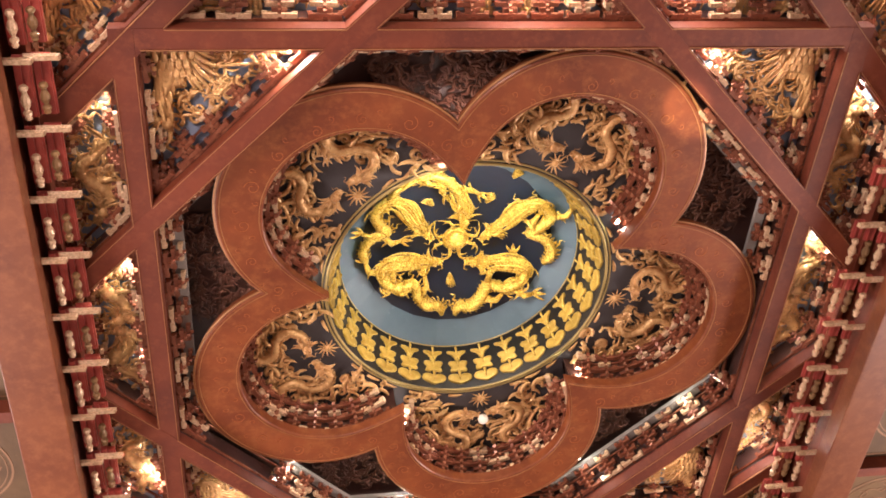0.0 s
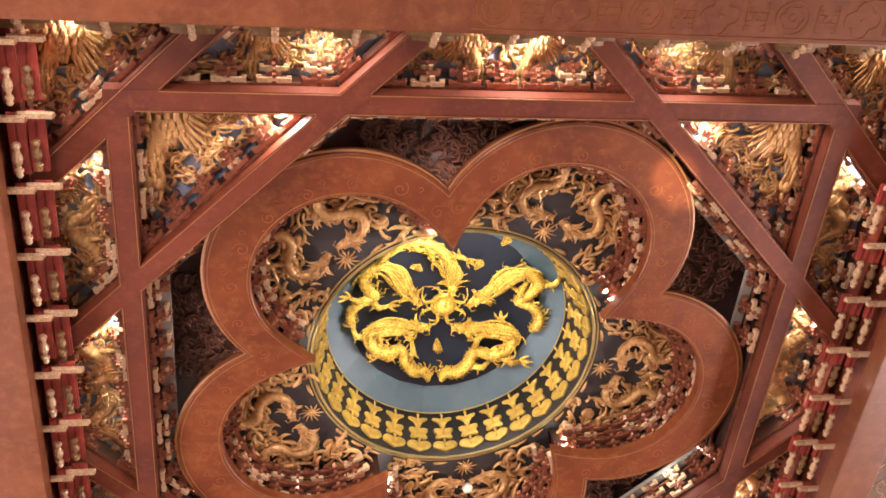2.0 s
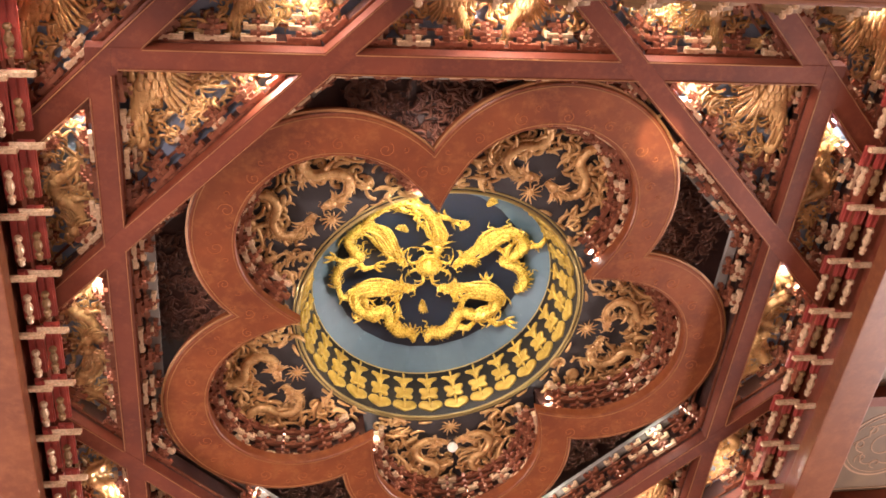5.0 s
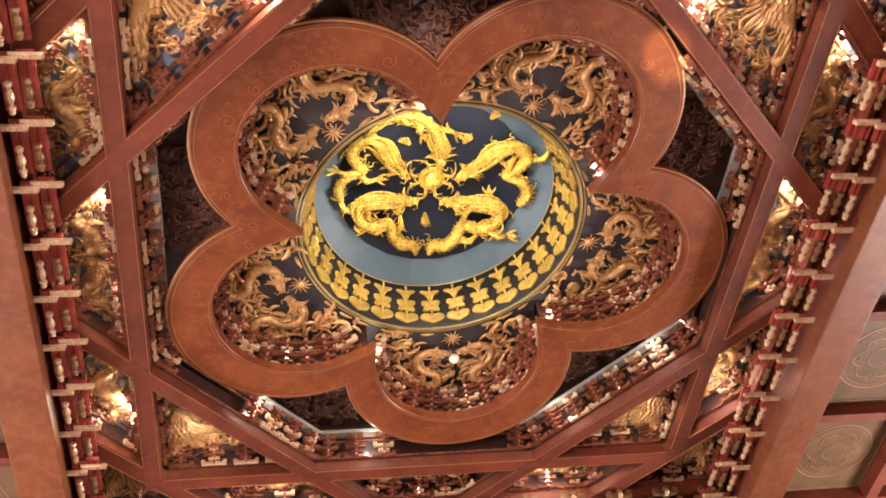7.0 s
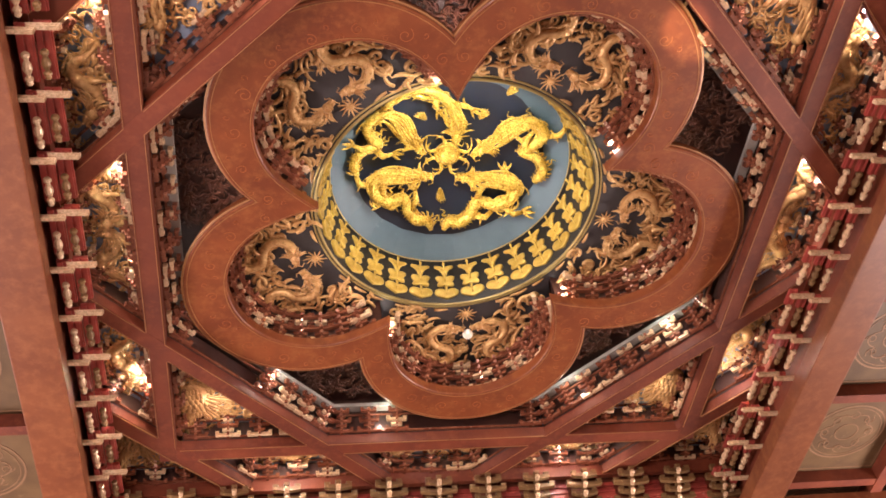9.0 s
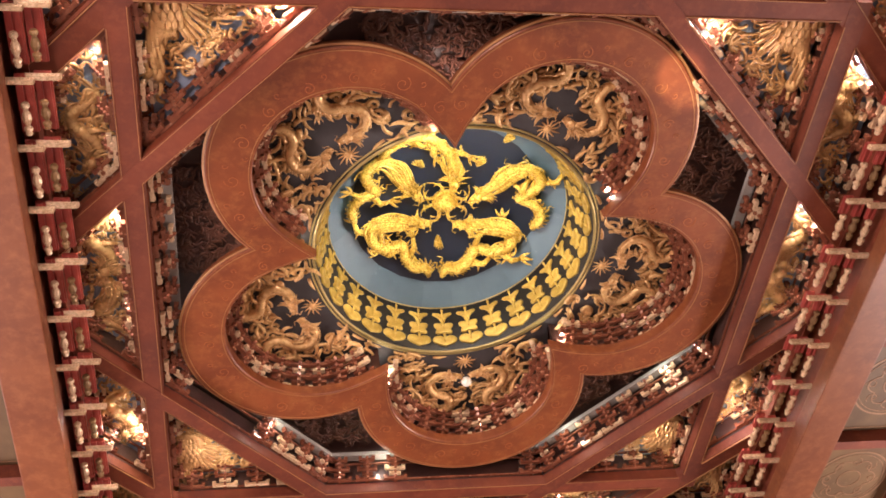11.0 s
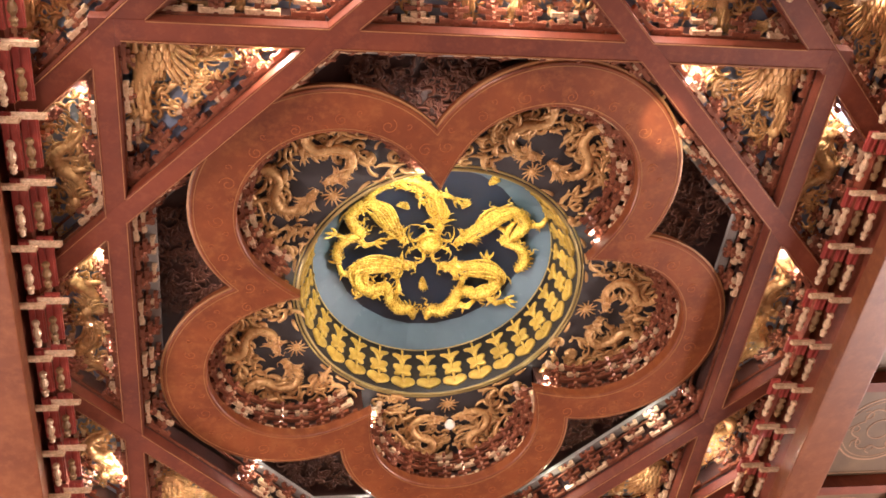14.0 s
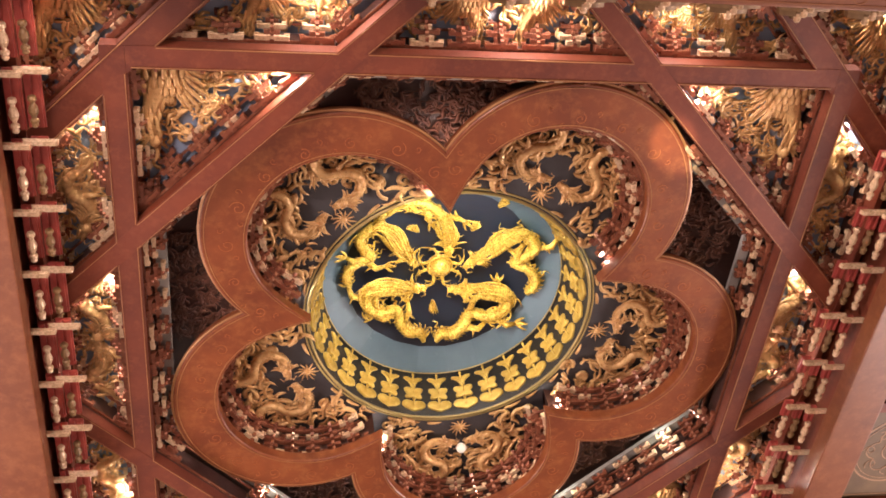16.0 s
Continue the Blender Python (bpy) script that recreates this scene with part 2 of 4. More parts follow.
# ---- the setting: closed hall round the ceiling ----
part_floor = tagged(part("floor", Geo().box((0, 0, -0.1), (18, 18, 0.2)), STONE), "polished grey stone hall floor", "floor", kind="structure")
for name, c, s in (("wall_north", (0, 9.1, 3.9), (18.4, 0.2, 7.8)), ("wall_south", (0, -9.1, 3.9), (18.4, 0.2, 7.8)), ("wall_east", (9.1, 0, 3.9), (0.2, 18, 7.8)), ("wall_west", (-9.1, 0, 3.9), (0.2, 18, 7.8))):
    tagged(part(name, Geo().box(c, s), PLASTER), "warm plastered temple hall wall", "wall", kind="structure")
tagged(part("ceiling", Geo().box((0, 0, 7.9), (18, 18, 0.2)), MAROON), "dark maroon boarded ceiling above the caisson", "ceiling", kind="structure")


# ---- big square frame round the caisson ----
def beam_geo(p, q, width, z0, z1):
    p, q = np.array(p, float), np.array(q, float)
    d = q - p
    c = (p + q) / 2
    return Geo().box((c[0], c[1], (z0 + z1) / 2), (np.hypot(*d), width, z1 - z0), math.atan2(d[1], d[0]))


MID, WIDE = (FRAME_IN + FRAME_OUT) / 2, FRAME_OUT - FRAME_IN
SIDE_MID, SIDE_WIDE = (SIDE_IN + FRAME_OUT) / 2, FRAME_OUT - SIDE_IN
frame_beams = []
for name, p, q in (("near", (-9, -MID), (9, -MID)), ("far", (-9, MID), (9, MID)), ("left", (-SIDE_MID, -FRAME_IN), (-SIDE_MID, FRAME_IN)), ("right", (SIDE_MID, -FRAME_IN), (SIDE_MID, FRAME_IN))):
    ob = part("frame_beam", beam_geo(p, q, SIDE_WIDE if name in ("left", "right") else WIDE, Z_FRAME, Z_FRAME + 0.13), FRAMEPAINT, bevel=0.008)
    tagged(ob, "heavy red-brown lacquered frame beam with faded gilt painting", "beam", "frame beams")
    frame_beams.append(ob)
for sx in (-1, 1):
    for sy in (-1, 1):
        ob = part("frame_beam", beam_geo((sx * MID, sy * FRAME_OUT), (sx * MID, sy * 9), WIDE, Z_FRAME, Z_FRAME + 0.13), FRAMEPAINT, bevel=0.008)
        tagged(ob, "heavy red-brown lacquered frame beam with faded gilt painting", "beam", "frame beams")
# wall above the frame beams that closes the caisson's sides
for k, (c, s) in enumerate((((0, -2.66, 6.95), (5.5, 0.1, 1.2)), ((0, 2.66, 6.95), (5.5, 0.1, 1.2)), ((-2.66, 0, 6.95), (0.1, 5.2, 1.2)), ((2.66, 0, 6.95), (0.1, 5.2, 1.2)))):
    tagged(part("caisson_wall", Geo().box((c[0], c[1], 6.95), s), MAROON), "dark maroon board wall above a frame beam", "wall", kind="structure")

for c, s_ in (((0, -2.505, 6.735), (5.04, 0.068, 0.02)), ((0, 2.505, 6.735), (5.04, 0.068, 0.02)), ((-2.505, 0, 6.735), (0.068, 4.93, 0.02)), ((2.505, 0, 6.735), (0.068, 4.93, 0.02))):
    tagged(part("soffit_board", Geo().box(c, s_), LACQUER), "red-brown soffit board above the large brackets", "board", "soffit boards")

for c, s_ in (((0, -2.551, 6.548), (5.1, 0.016, 0.36)), ((0, 2.551, 6.548), (5.1, 0.016, 0.36)), ((-2.551, 0, 6.548), (0.016, 5.08, 0.36)), ((2.551, 0, 6.548), (0.016, 5.08, 0.36))):
    tagged(part("bracket_wall", Geo().box(c, s_), LACQUER), "red-brown lacquered board behind the large brackets", "board", "bracket boards")

# painted fret, ring and flower ornaments on the underside of the frame beams
def loop_band(g, pts, w, z0, z1):
    """A thin closed band of width w along the closed outline."""
    p = np.array(pts, float)
    t = np.roll(p, -1, 0) - np.roll(p, 1, 0)
    t /= np.maximum(np.linalg.norm(t, axis=1, keepdims=True), 1e-9)
    n = np.stack([-t[:, 1], t[:, 0]], 1) * w / 2
    a, b = p - n, p + n
    return g.rings([[(*q, z1) for q in a], [(*q, z0) for q in a], [(*q, z0) for q in b], [(*q, z1) for q in b], [(*q, z1) for q in a]])


def strip(g, pts, w, z0, z1):
    """A thin open band of width w along a line."""
    p = np.array(pts, float)
    t = np.gradient(p, axis=0)
    t /= np.maximum(np.linalg.norm(t, axis=1, keepdims=True), 1e-9)
    n = np.stack([-t[:, 1], t[:, 0]], 1) * w / 2
    a, b = p - n, p + n
    return g.rings([[(*a[i], z1), (*a[i], z0), (*b[i], z0), (*b[i], z1)] for i in range(len(p))])


def circle(cx, cy, r, n=28, lobes=0, amp=0.0):
    a = np.arange(n) * 2 * math.pi / n
    rr = r * (1 + amp * np.abs(np.cos(a * lobes / 2))) if lobes else r + 0 * a
    return np.stack([cx + rr * np.cos(a), cy + rr * np.sin(a)], 1)


def ornament_run(g, x0, x1, z):
    """Rings, quatrefoils and frets in a row along x, centred on y = 0."""
    step, k = 0.30, 0
    x = x0
    while x < x1:
        if k % 4 == 0:
            loop_band(g, circle(x, 0, 0.085), 0.005, z - 0.0025, z)
            loop_band(g, circle(x, 0, 0.05, 24, 6, 0.25), 0.004, z - 0.0025, z)
            loop_band(g, circle(x, 0, 0.018, 12), 0.006, z - 0.0025, z)
        elif k % 4 == 2:
            loop_band(g, circle(x, 0, 0.062, 40, 4, 0.55), 0.005, z - 0.0025, z)
            g.box((x, 0, z - 0.001), (0.016, 0.016, 0.003))
        else:
            for s in (-1, 1):
                for d in (0.0, 0.03, 0.06):
                    strip(g, [(x + s * 0.055, -0.02 - d * 0.8), (x + s * (0.02 + d * 0.3), -0.02 - d * 0.8)], 0.004, z - 0.0025, z)
                    strip(g, [(x + s * 0.055, 0.02 + d * 0.8), (x + s * (0.02 + d * 0.3), 0.02 + d * 0.8)], 0.004, z - 0.0025, z)
                strip(g, [(x + s * 0.055, -0.07), (x + s * 0.055, 0.07)], 0.004, z - 0.0025, z)
            loop_band(g, circle(x, 0, 0.02, 14), 0.004, z - 0.0025, z)
        x += step * 0.62
        k += 1
    strip(g, [(x0 - 0.1, -0.105), (x1 + 0.1, -0.105)], 0.005, z - 0.0025, z)
    strip(g, [(x0 - 0.1, 0.105), (x1 + 0.1, 0.105)], 0.005, z - 0.0025, z)
    return g


o = part("gilt_painting", ornament_run(Geo(), -0.2, 2.6, 0.0), FRET, frame_beams[0], "faded gilt ring and fret painting")
tagged(o, kind="stuff")
o.matrix_basis = pose(0, -MID, Z_FRAME - 0.0005)

# ---- lattice of crossing beams ----
lattice = thing("ceiling_lattice", "red-brown lacquered eight-sided lattice of crossing ceiling beams", "lattice")
END = B + 0.03
for k in range(4):
    m = pose(0, 0, 0, 0, 0, 90 * k)

    def turned(p, m=m):
        q = m @ Vector((p[0], p[1], 0))
        return (q.x, q.y)

    part("square_beam", beam_geo(turned((-S - (W / 2 if k % 2 else -W / 2), -S)), turned((S + (W / 2 if k % 2 else -W / 2), -S)), W, Z_LATTICE + 0.003, Z_LATTICE + DEPTH), LACQUER, lattice, bevel=0.004)
    e = D1 * R2
    part("diagonal_beam", beam_geo(turned((-END, -(e - END))), turned((-(e - END), -END)), W1, Z_LATTICE, Z_LATTICE + DEPTH - 0.003), LACQUER, lattice, bevel=0.004)
    e2 = D2 * R2
    part("corner_beam", beam_geo(turned((-END, -(e2 - END))), turned((-(e2 - END), -END)), W2, Z_LATTICE + 0.006, Z_LATTICE + DEPTH - 0.006), LACQUER, lattice, bevel=0.004)
    part("edge_board", Geo().box((*turned((0, -(B + 0.02))), Z_LATTICE + 0.06), ((2 * B + 0.08, 0.04, 0.14) if k % 2 == 0 else (0.04, 2 * B - 0.004, 0.14))), LACQUER, lattice, bevel=0.003)


# ---- openings of the lattice, found by cutting the square with the beams ----
def clip(poly, a, b, c):
    """The part of a convex outline where a x + b y <= c."""
    out = []
    for i, p in enumerate(poly):
        q = poly[(i + 1) % len(poly)]
        dp, dq = a * p[0] + b * p[1] - c, a * q[0] + b * q[1] - c
        if dp <= 0:
            out.append(p)
        if dp * dq < 0:
            s = dp / (dp - dq)
            out.append((p[0] + s * (q[0] - p[0]), p[1] + s * (q[1] - p[1])))
    return out


def cell(sample, square=True):
    """The outline of the opening that holds the sample point."""
    poly = [(-B, -B), (B, -B), (B, B), (-B, B)]
    for a, b in (((1, 0), (0, 1)) if square else ()) + ((1 / R2, 1 / R2), (1 / R2, -1 / R2)):
        for c, h in (((S, W / 2),) if a in (0, 1) else ((D1, W1 / 2), (D2, W2 / 2))):
            for s in (-1, 1):
                side = a * sample[0] + b * sample[1] - s * c
                # keep to the side on which the sample lies, half a beam away
                if side < 0:
                    poly = clip(poly, a, b, s * c - h)
                else:
                    poly = clip(poly, -a, -b, -(s * c + h))
    return poly


def inset(poly, d):
    """The outline moved inwards by d (outwards if d is negative)."""
    n = len(poly)
    out = []
    for i in range(n):
        p0, p1, p2 = (Vector(poly[j % n]) for j in (i - 1, i, i + 1))
        e0, e1 = (p1 - p0).normalized(), (p2 - p1).normalized()
        n0, n1 = Vector((-e0.y, e0.x)), Vector((-e1.y, e1.x))
        k = d / max(0.2, 1 + n0.dot(n1))
        q = p1 + (n0 + n1) * k
        out.append((q.x, q.y))
    return out


CELLS = {"octagon": [cell((0, 0))], "corner": [], "side": [], "wedge": [], "angle": []}
for k in range(4):
    m = pose(0, 0, 0, 0, 0, 90 * k)
    for kind, pts in (("corner", [(-1.7, -1.7)]), ("side", [(0, -2.2)]), ("wedge", [(-1.2, -2.2), (1.2, -2.2)]), ("angle", [(-2.25, -2.25)])):
        for p in pts:
            q = m @ Vector((*p, 0))
            CELLS[kind].append(cell((q.x, q.y), kind != "angle"))

for polys in CELLS.values():
    for poly in polys:
        for p, q in zip(poly, poly[1:] + poly[:1]):
            if max(abs((p[0] + q[0]) / 2), abs((p[1] + q[1]) / 2)) > B - 0.01 or math.dist(p, q) < 0.1:
                continue
            d = (Vector(q) - Vector(p)).normalized() * 0.008
            out = Vector((d.y, -d.x))
            line = strip(Geo(), [Vector(p) + out - d, Vector(q) + out + d], 0.0032, Z_LATTICE - 0.003, Z_LATTICE + 0.02)
            part("gilt_line", line, LINE, lattice, "thin gilt edge line")


# ---- outline of the five-lobed blossom ----
LOBE_C, LOBE_OUT, LOBE_IN = 1.05, 0.805, 0.584
OUT_C, TIP, BEND = 1.118, 0.955, 27.0  # middle of the outer lobes; how near the inner tips come to the middle; where they begin


def lobe_radius(a, r):
    """How far the five-lobed outline reaches in the direction a (radians), r from LOBE_IN to LOBE_OUT; the inner outline is drawn in towards its tips."""
    f = (a - radians(TWIST)) % radians(72) - radians(36)
    outer = OUT_C * math.cos(f) + math.sqrt(max(LOBE_OUT**2 - (OUT_C * math.sin(f)) ** 2, 0))
    g = min(abs(f), radians(BEND))
    inner = LOBE_C * math.cos(g) + math.sqrt(LOBE_IN**2 - (LOBE_C * math.sin(g)) ** 2)
    inner += (TIP - inner) * max(0.0, (math.degrees(abs(f)) - BEND) / (36 - BEND))
    k = (r - LOBE_IN) / (LOBE_OUT - LOBE_IN)
    return inner + k * (outer - inner) if k < 1 else outer + r - LOBE_OUT


# ---- stacked bracket tiers ----
def arm_stack():
    """A post with arms that reach further inwards (+y) the higher they are."""
    g = Geo().box((0, 0.010, 0.074), (0.022, 0.020, 0.146))
    for k in range(5):
        y, z = 0.024 + 0.019 * k, 0.018 + 0.030 * k
        g.box((0, y / 2 + 0.016, z), (0.020, y + 0.036, 0.017), 0, 0.85)
    return g


def wide_bar(w):
    """A cross bar; a long one carries raised block ends."""
    g = Geo().box((0, 0, 0), (w, 0.026, 0.019), 0, 0.94)
    if w > 0.1:
        for s in (-1, 1):
            g.box((s * (w / 2 - 0.014), 0.003, 0.015), (0.028, 0.030, 0.018), 0, 0.9)
    return g


def stock(name, geo, mat, bevel=0.0, smooth=False):
    """A mesh alone, to be shared by many objects."""
    o = part(name, geo, mat, bevel=bevel, smooth=smooth)
    me = o.data
    bpy.data.objects.remove(o)
    return me


ARMS = stock("bracket", arm_stack(), COPPER)
# The second set is pale: mixed in at random, it imitates glints on copper.
BARS = [[stock("bar", wide_bar(w), mat) for w in (0.182, 0.085, 0.155, 0.070, 0.125)] for mat in (COPPER, WOOD)]


def put_bracket(parent, m, pale):
    """A bracket: arms with five stepped cross bars, long and short in turn."""
    b = new("bracket", ARMS)
    b.parent = parent
    b.matrix_basis = m
    for j in range(5):
        o = new("bar", BARS[int(rng.random() < pale)][j])
        o.parent = b
        o.matrix_basis = pose(0, 0.024 + 0.019 * j, 0.018 + 0.030 * j, 0, 0, rng.uniform(-1.5, 1.5))


rng = random.Random(5)


def tier_at(parent, p, q, z, spacing=0.16, pale=0.28, layers=3, blossom=False):
    """A tier of rails and brackets on the edge from p to q; the inside lies on its left."""
    d = Vector(q) - Vector(p)
    length = d.length
    ang = math.degrees(math.atan2(d.y, d.x))
    base = pose(p[0], p[1], z, 0, 0, ang)
    for k in range(layers):
        if k == 1:
            continue
        y, zz = 0.008 + 0.026 * k, (0.010, 0, 0.125)[k]
        cut = y * 1.3
        if length - 2 * cut < 0.08:
            continue
        g = Geo().box((length / 2, y - 0.006, zz + 0.012), (length - 2 * cut, 0.014, 0.014))
        part("rail", g, COPPER, parent).matrix_basis = base
    part("back_board", Geo().box((length / 2, -0.012, 0.08), (length, 0.012, 0.16)), MAROON, parent).matrix_basis = base
    n = max(1, round((length - 0.10) / spacing))
    for i in range(n):
        x = length / 2 if n == 1 else 0.10 + i * (length - 0.20) / (n - 1)
        at = base @ Vector((x, 0, 0))
        if blossom and math.hypot(at.x, at.y) - 0.11 < lobe_radius(math.atan2(at.y, at.x), LOBE_OUT):
            continue  # the blossom's lobe fills this place
        put_bracket(parent, base @ pose(x, 0, rng.uniform(-0.003, 0.003), 0, 0, rng.uniform(-2, 2)), pale)


TIER_Z = Z_LATTICE + DEPTH
NAMES = {"octagon": "the central octagon opening", "corner": "a triangular corner opening", "side": "a side opening", "wedge": "a wedge opening", "angle": "an outer corner opening"}
for kind, polys in CELLS.items():
    for poly in polys:
        tier = thing("bracket_tier", "stepped copper-red wooden brackets round " + NAMES[kind], "brackets", "bracket tiers")
        for i in range(len(poly)):
            p, q = poly[i], poly[(i + 1) % len(poly)]
            if (Vector(q) - Vector(p)).length > 0.25:
                tier_at(tier, p, q, TIER_Z, 0.188, blossom=kind == "octagon")
        if kind != "octagon":
            tagged(part("carved_panel", Geo().slab(inset(poly, -0.055), 6.85, 6.88), BLUE), "slate-blue painted panel behind gilt carving", "panel", "carved panels")

# dark panels and grey board round the blossom
octo = CELLS["octagon"][0]
a, b = inset(octo, 0.06), inset(octo, 0.125)
board_ring = thing("board_ring", "pale grey eight-sided ring of mitred boards above the bracket tier", "board")
for i in range(8):
    j = (i + 1) % 8
    part("board", Geo().slab([a[i], a[j], b[j], b[i]], 6.85, 6.88), BOARD, board_ring)


# ---- the five-lobed blossom ----
STEPS = 200
ANG = [radians(TWIST) + 2 * math.pi * i / STEPS for i in range(STEPS)]


def lobes(r, z, shift=0.0):
    out = []
    for a in ANG:
        d = lobe_radius(a, r) + shift
        out.append((d * math.cos(a) + 0.002, d * math.sin(a) - 0.036, z))
    return out


blossom = thing("blossom_ring", "red-brown lacquered five-lobed plum blossom ring with gilt scrolls", "ceiling ornament")
ri, ro, zt = LOBE_IN, LOBE_OUT, Z_PETAL + 0.075
part("ring", Geo().rings([lobes(ri, zt), lobes(ri, Z_PETAL + 0.006), lobes(ri + 0.006, Z_PETAL), lobes(ro - 0.006, Z_PETAL), lobes(ro, Z_PETAL + 0.006), lobes(ro, zt), lobes(ri, zt)]), BLOSSOM, blossom)
for name, r in (("inner_line", ri + 0.016), ("outer_line", ro - 0.020)):
    part("gilt_line", Geo().rings([lobes(r, Z_PETAL + 0.002), lobes(r, Z_PETAL - 0.003), lobes(r + 0.0035, Z_PETAL - 0.003), lobes(r + 0.0035, Z_PETAL + 0.002), lobes(r, Z_PETAL + 0.002)]), LINE, blossom)
part("outer_moulding", Geo().rings([lobes(ro + 0.002, Z_PETAL + 0.03), lobes(ro + 0.002, Z_PETAL + 0.012), lobes(ro + 0.016, Z_PETAL + 0.016), lobes(ro + 0.016, Z_PETAL + 0.03), lobes(ro + 0.002, Z_PETAL + 0.03)]), LINE, blossom)


def curl(cx, cy, r, a0, hand, turns=1.3, n=22):
    """A flat spiral."""
    out = []
    for i in range(n):
        s = i / (n - 1)
        a = a0 + hand * s * turns * 2 * math.pi
        out.append((cx + r * (1 - 0.8 * s) * math.cos(a), cy + r * (1 - 0.8 * s) * math.sin(a)))
    return out


rs = random.Random(11)
for k in range(5):
    g = Geo()
    base = radians(TWIST + 36 + 72 * k)
    for i in range(13):
        f = radians(-132 + 22 * i)
        rad = (ri + ro) / 2 + rs.uniform(-0.02, 0.02)
        cx = LOBE_C + rad * math.cos(f)
        cy = rad * math.sin(f)
        if abs(math.atan2(cy, cx)) > radians(34.5):
            continue
        x, y = cx * math.cos(base) - cy * math.sin(base), cx * math.sin(base) + cy * math.cos(base)
        hand = 1 if i % 2 else -1
        r0 = rs.uniform(0.035, 0.05)
        strip(g, curl(x, y, r0, base + f + rs.uniform(-0.4, 0.4), hand), 0.0045, Z_PETAL - 0.0025, Z_PETAL + 0.001)
        for j in (0, 1):
            ff = f + radians(8 * (1 if j else -1))
            u, w = LOBE_C + (rad + 0.05 * (1 if j else -1)) * math.cos(ff), (rad + 0.05 * (1 if j else -1)) * math.sin(ff)
            if abs(math.atan2(w, u)) < radians(34):
                strip(g, curl(u * math.cos(base) - w * math.sin(base), u * math.sin(base) + w * math.cos(base), 0.022, base + ff + j * 3, -hand, 0.9, 14), 0.0035, Z_PETAL - 0.0025, Z_PETAL + 0.001)
    tagged(part("gilt_scroll", g, SCROLL, blossom, "faint gilt scroll painting"), kind="stuff")

# dark carved panels between the blossom and the eight-sided opening
def to_octagon(a):
    """How far the eight-sided opening reaches in the direction a."""
    f = (a + math.pi / 8) % (math.pi / 4) - math.pi / 8
    return (S - W / 2 + 0.05) / math.cos(f)


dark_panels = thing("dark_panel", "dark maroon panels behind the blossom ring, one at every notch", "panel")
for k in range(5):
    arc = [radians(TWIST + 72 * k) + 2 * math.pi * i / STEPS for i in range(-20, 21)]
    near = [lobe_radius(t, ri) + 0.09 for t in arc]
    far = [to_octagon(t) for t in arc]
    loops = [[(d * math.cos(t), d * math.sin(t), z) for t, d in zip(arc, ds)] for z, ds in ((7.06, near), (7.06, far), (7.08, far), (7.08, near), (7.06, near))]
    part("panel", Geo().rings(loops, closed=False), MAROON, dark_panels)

# petal-shaped wells above the blossom: wall, brackets and ceiling
well = thing("petal_well", "dark lacquered five-lobed well wall above the blossom", "wall")
part("well_wall", Geo().rings([lobes(ri + 0.05, zt), lobes(ri + 0.05, Z_WELL + 0.02), lobes(ri + 0.09, Z_WELL + 0.02), lobes(ri + 0.09, zt), lobes(ri + 0.05, zt)]), MAROON, well)
tier = thing("bracket_tier", "stepped copper-red wooden brackets lining the blossom's petal wells", "brackets", "bracket tiers")
for k in range(5):
    base = radians(TWIST + 36 + 72 * k)
    lim = math.degrees(math.acos((0.90 - LOBE_C) / LOBE_IN))
    for lay in (0, 2):
        r = LOBE_IN + 0.036 - 0.036 * lay
        pts = []
        for i in range(41):
            f = radians(-lim + 2 * lim * i / 40)
            x, y = LOBE_C + r * math.cos(f), r * math.sin(f)
            pts.append((x * math.cos(base) - y * math.sin(base), x * math.sin(base) + y * math.cos(base)))
        zz = zt + 0.016 + 0.064 * lay
        part("rail", strip(Geo(), pts, 0.014, zz, zz + 0.014), COPPER, tier)
    n = 14
    for i in range(n):
        f = radians(-lim + 2 * lim * (i + 0.5) / n)
        x, y = LOBE_C + (LOBE_IN + 0.045) * math.cos(f), (LOBE_IN + 0.045) * math.sin(f)
        wx, wy = x * math.cos(base) - y * math.sin(base), x * math.sin(base) + y * math.cos(base)
        put_bracket(tier, pose(wx, wy, zt + 0.003, 0, 0, math.degrees(base + f) + 90) @ Matrix.Scale(1.2, 4), 0.25)
g = Geo()
ring0 = [(R_RIM * math.cos(a), R_RIM * math.sin(a), Z_WELL) for a in ANG]
up = [(x, y, z + 0.03) for x, y, z in ring0]
g.rings([ring0, lobes(ri + 0.06, Z_WELL), lobes(ri + 0.06, Z_WELL + 0.03), up, ring0])
tagged(part("petal_ceiling", g, SLATE), "slate-grey painted ceiling with round well, above the blossom", "ceiling panel")

# ---- the round well and its medallion ----
def circ(r, z, n=96):
    return [(r * math.cos(2 * math.pi * i / n), r * math.sin(2 * math.pi * i / n), z) for i in range(n)]


rim = thing("round_well", "round well, gilt rim and gilt leaf motifs on black", "ceiling ornament")
part("well_wall", Geo().rings([circ(R_RIM + 0.002, Z_WELL - 0.004), circ(R_DISC, Z_DISC), circ(R_DISC + 0.03, Z_DISC + 0.01), circ(R_RIM + 0.03, Z_WELL + 0.032), circ(R_RIM + 0.002, Z_WELL - 0.004)]), INK, rim, smooth=True)


def torus(r, z, a, n=96, m=8):
    return Geo().rings([circ(r + a * math.cos(2 * math.pi * j / m), z + a * math.sin(2 * math.pi * j / m), n) for j in range(m + 1)])


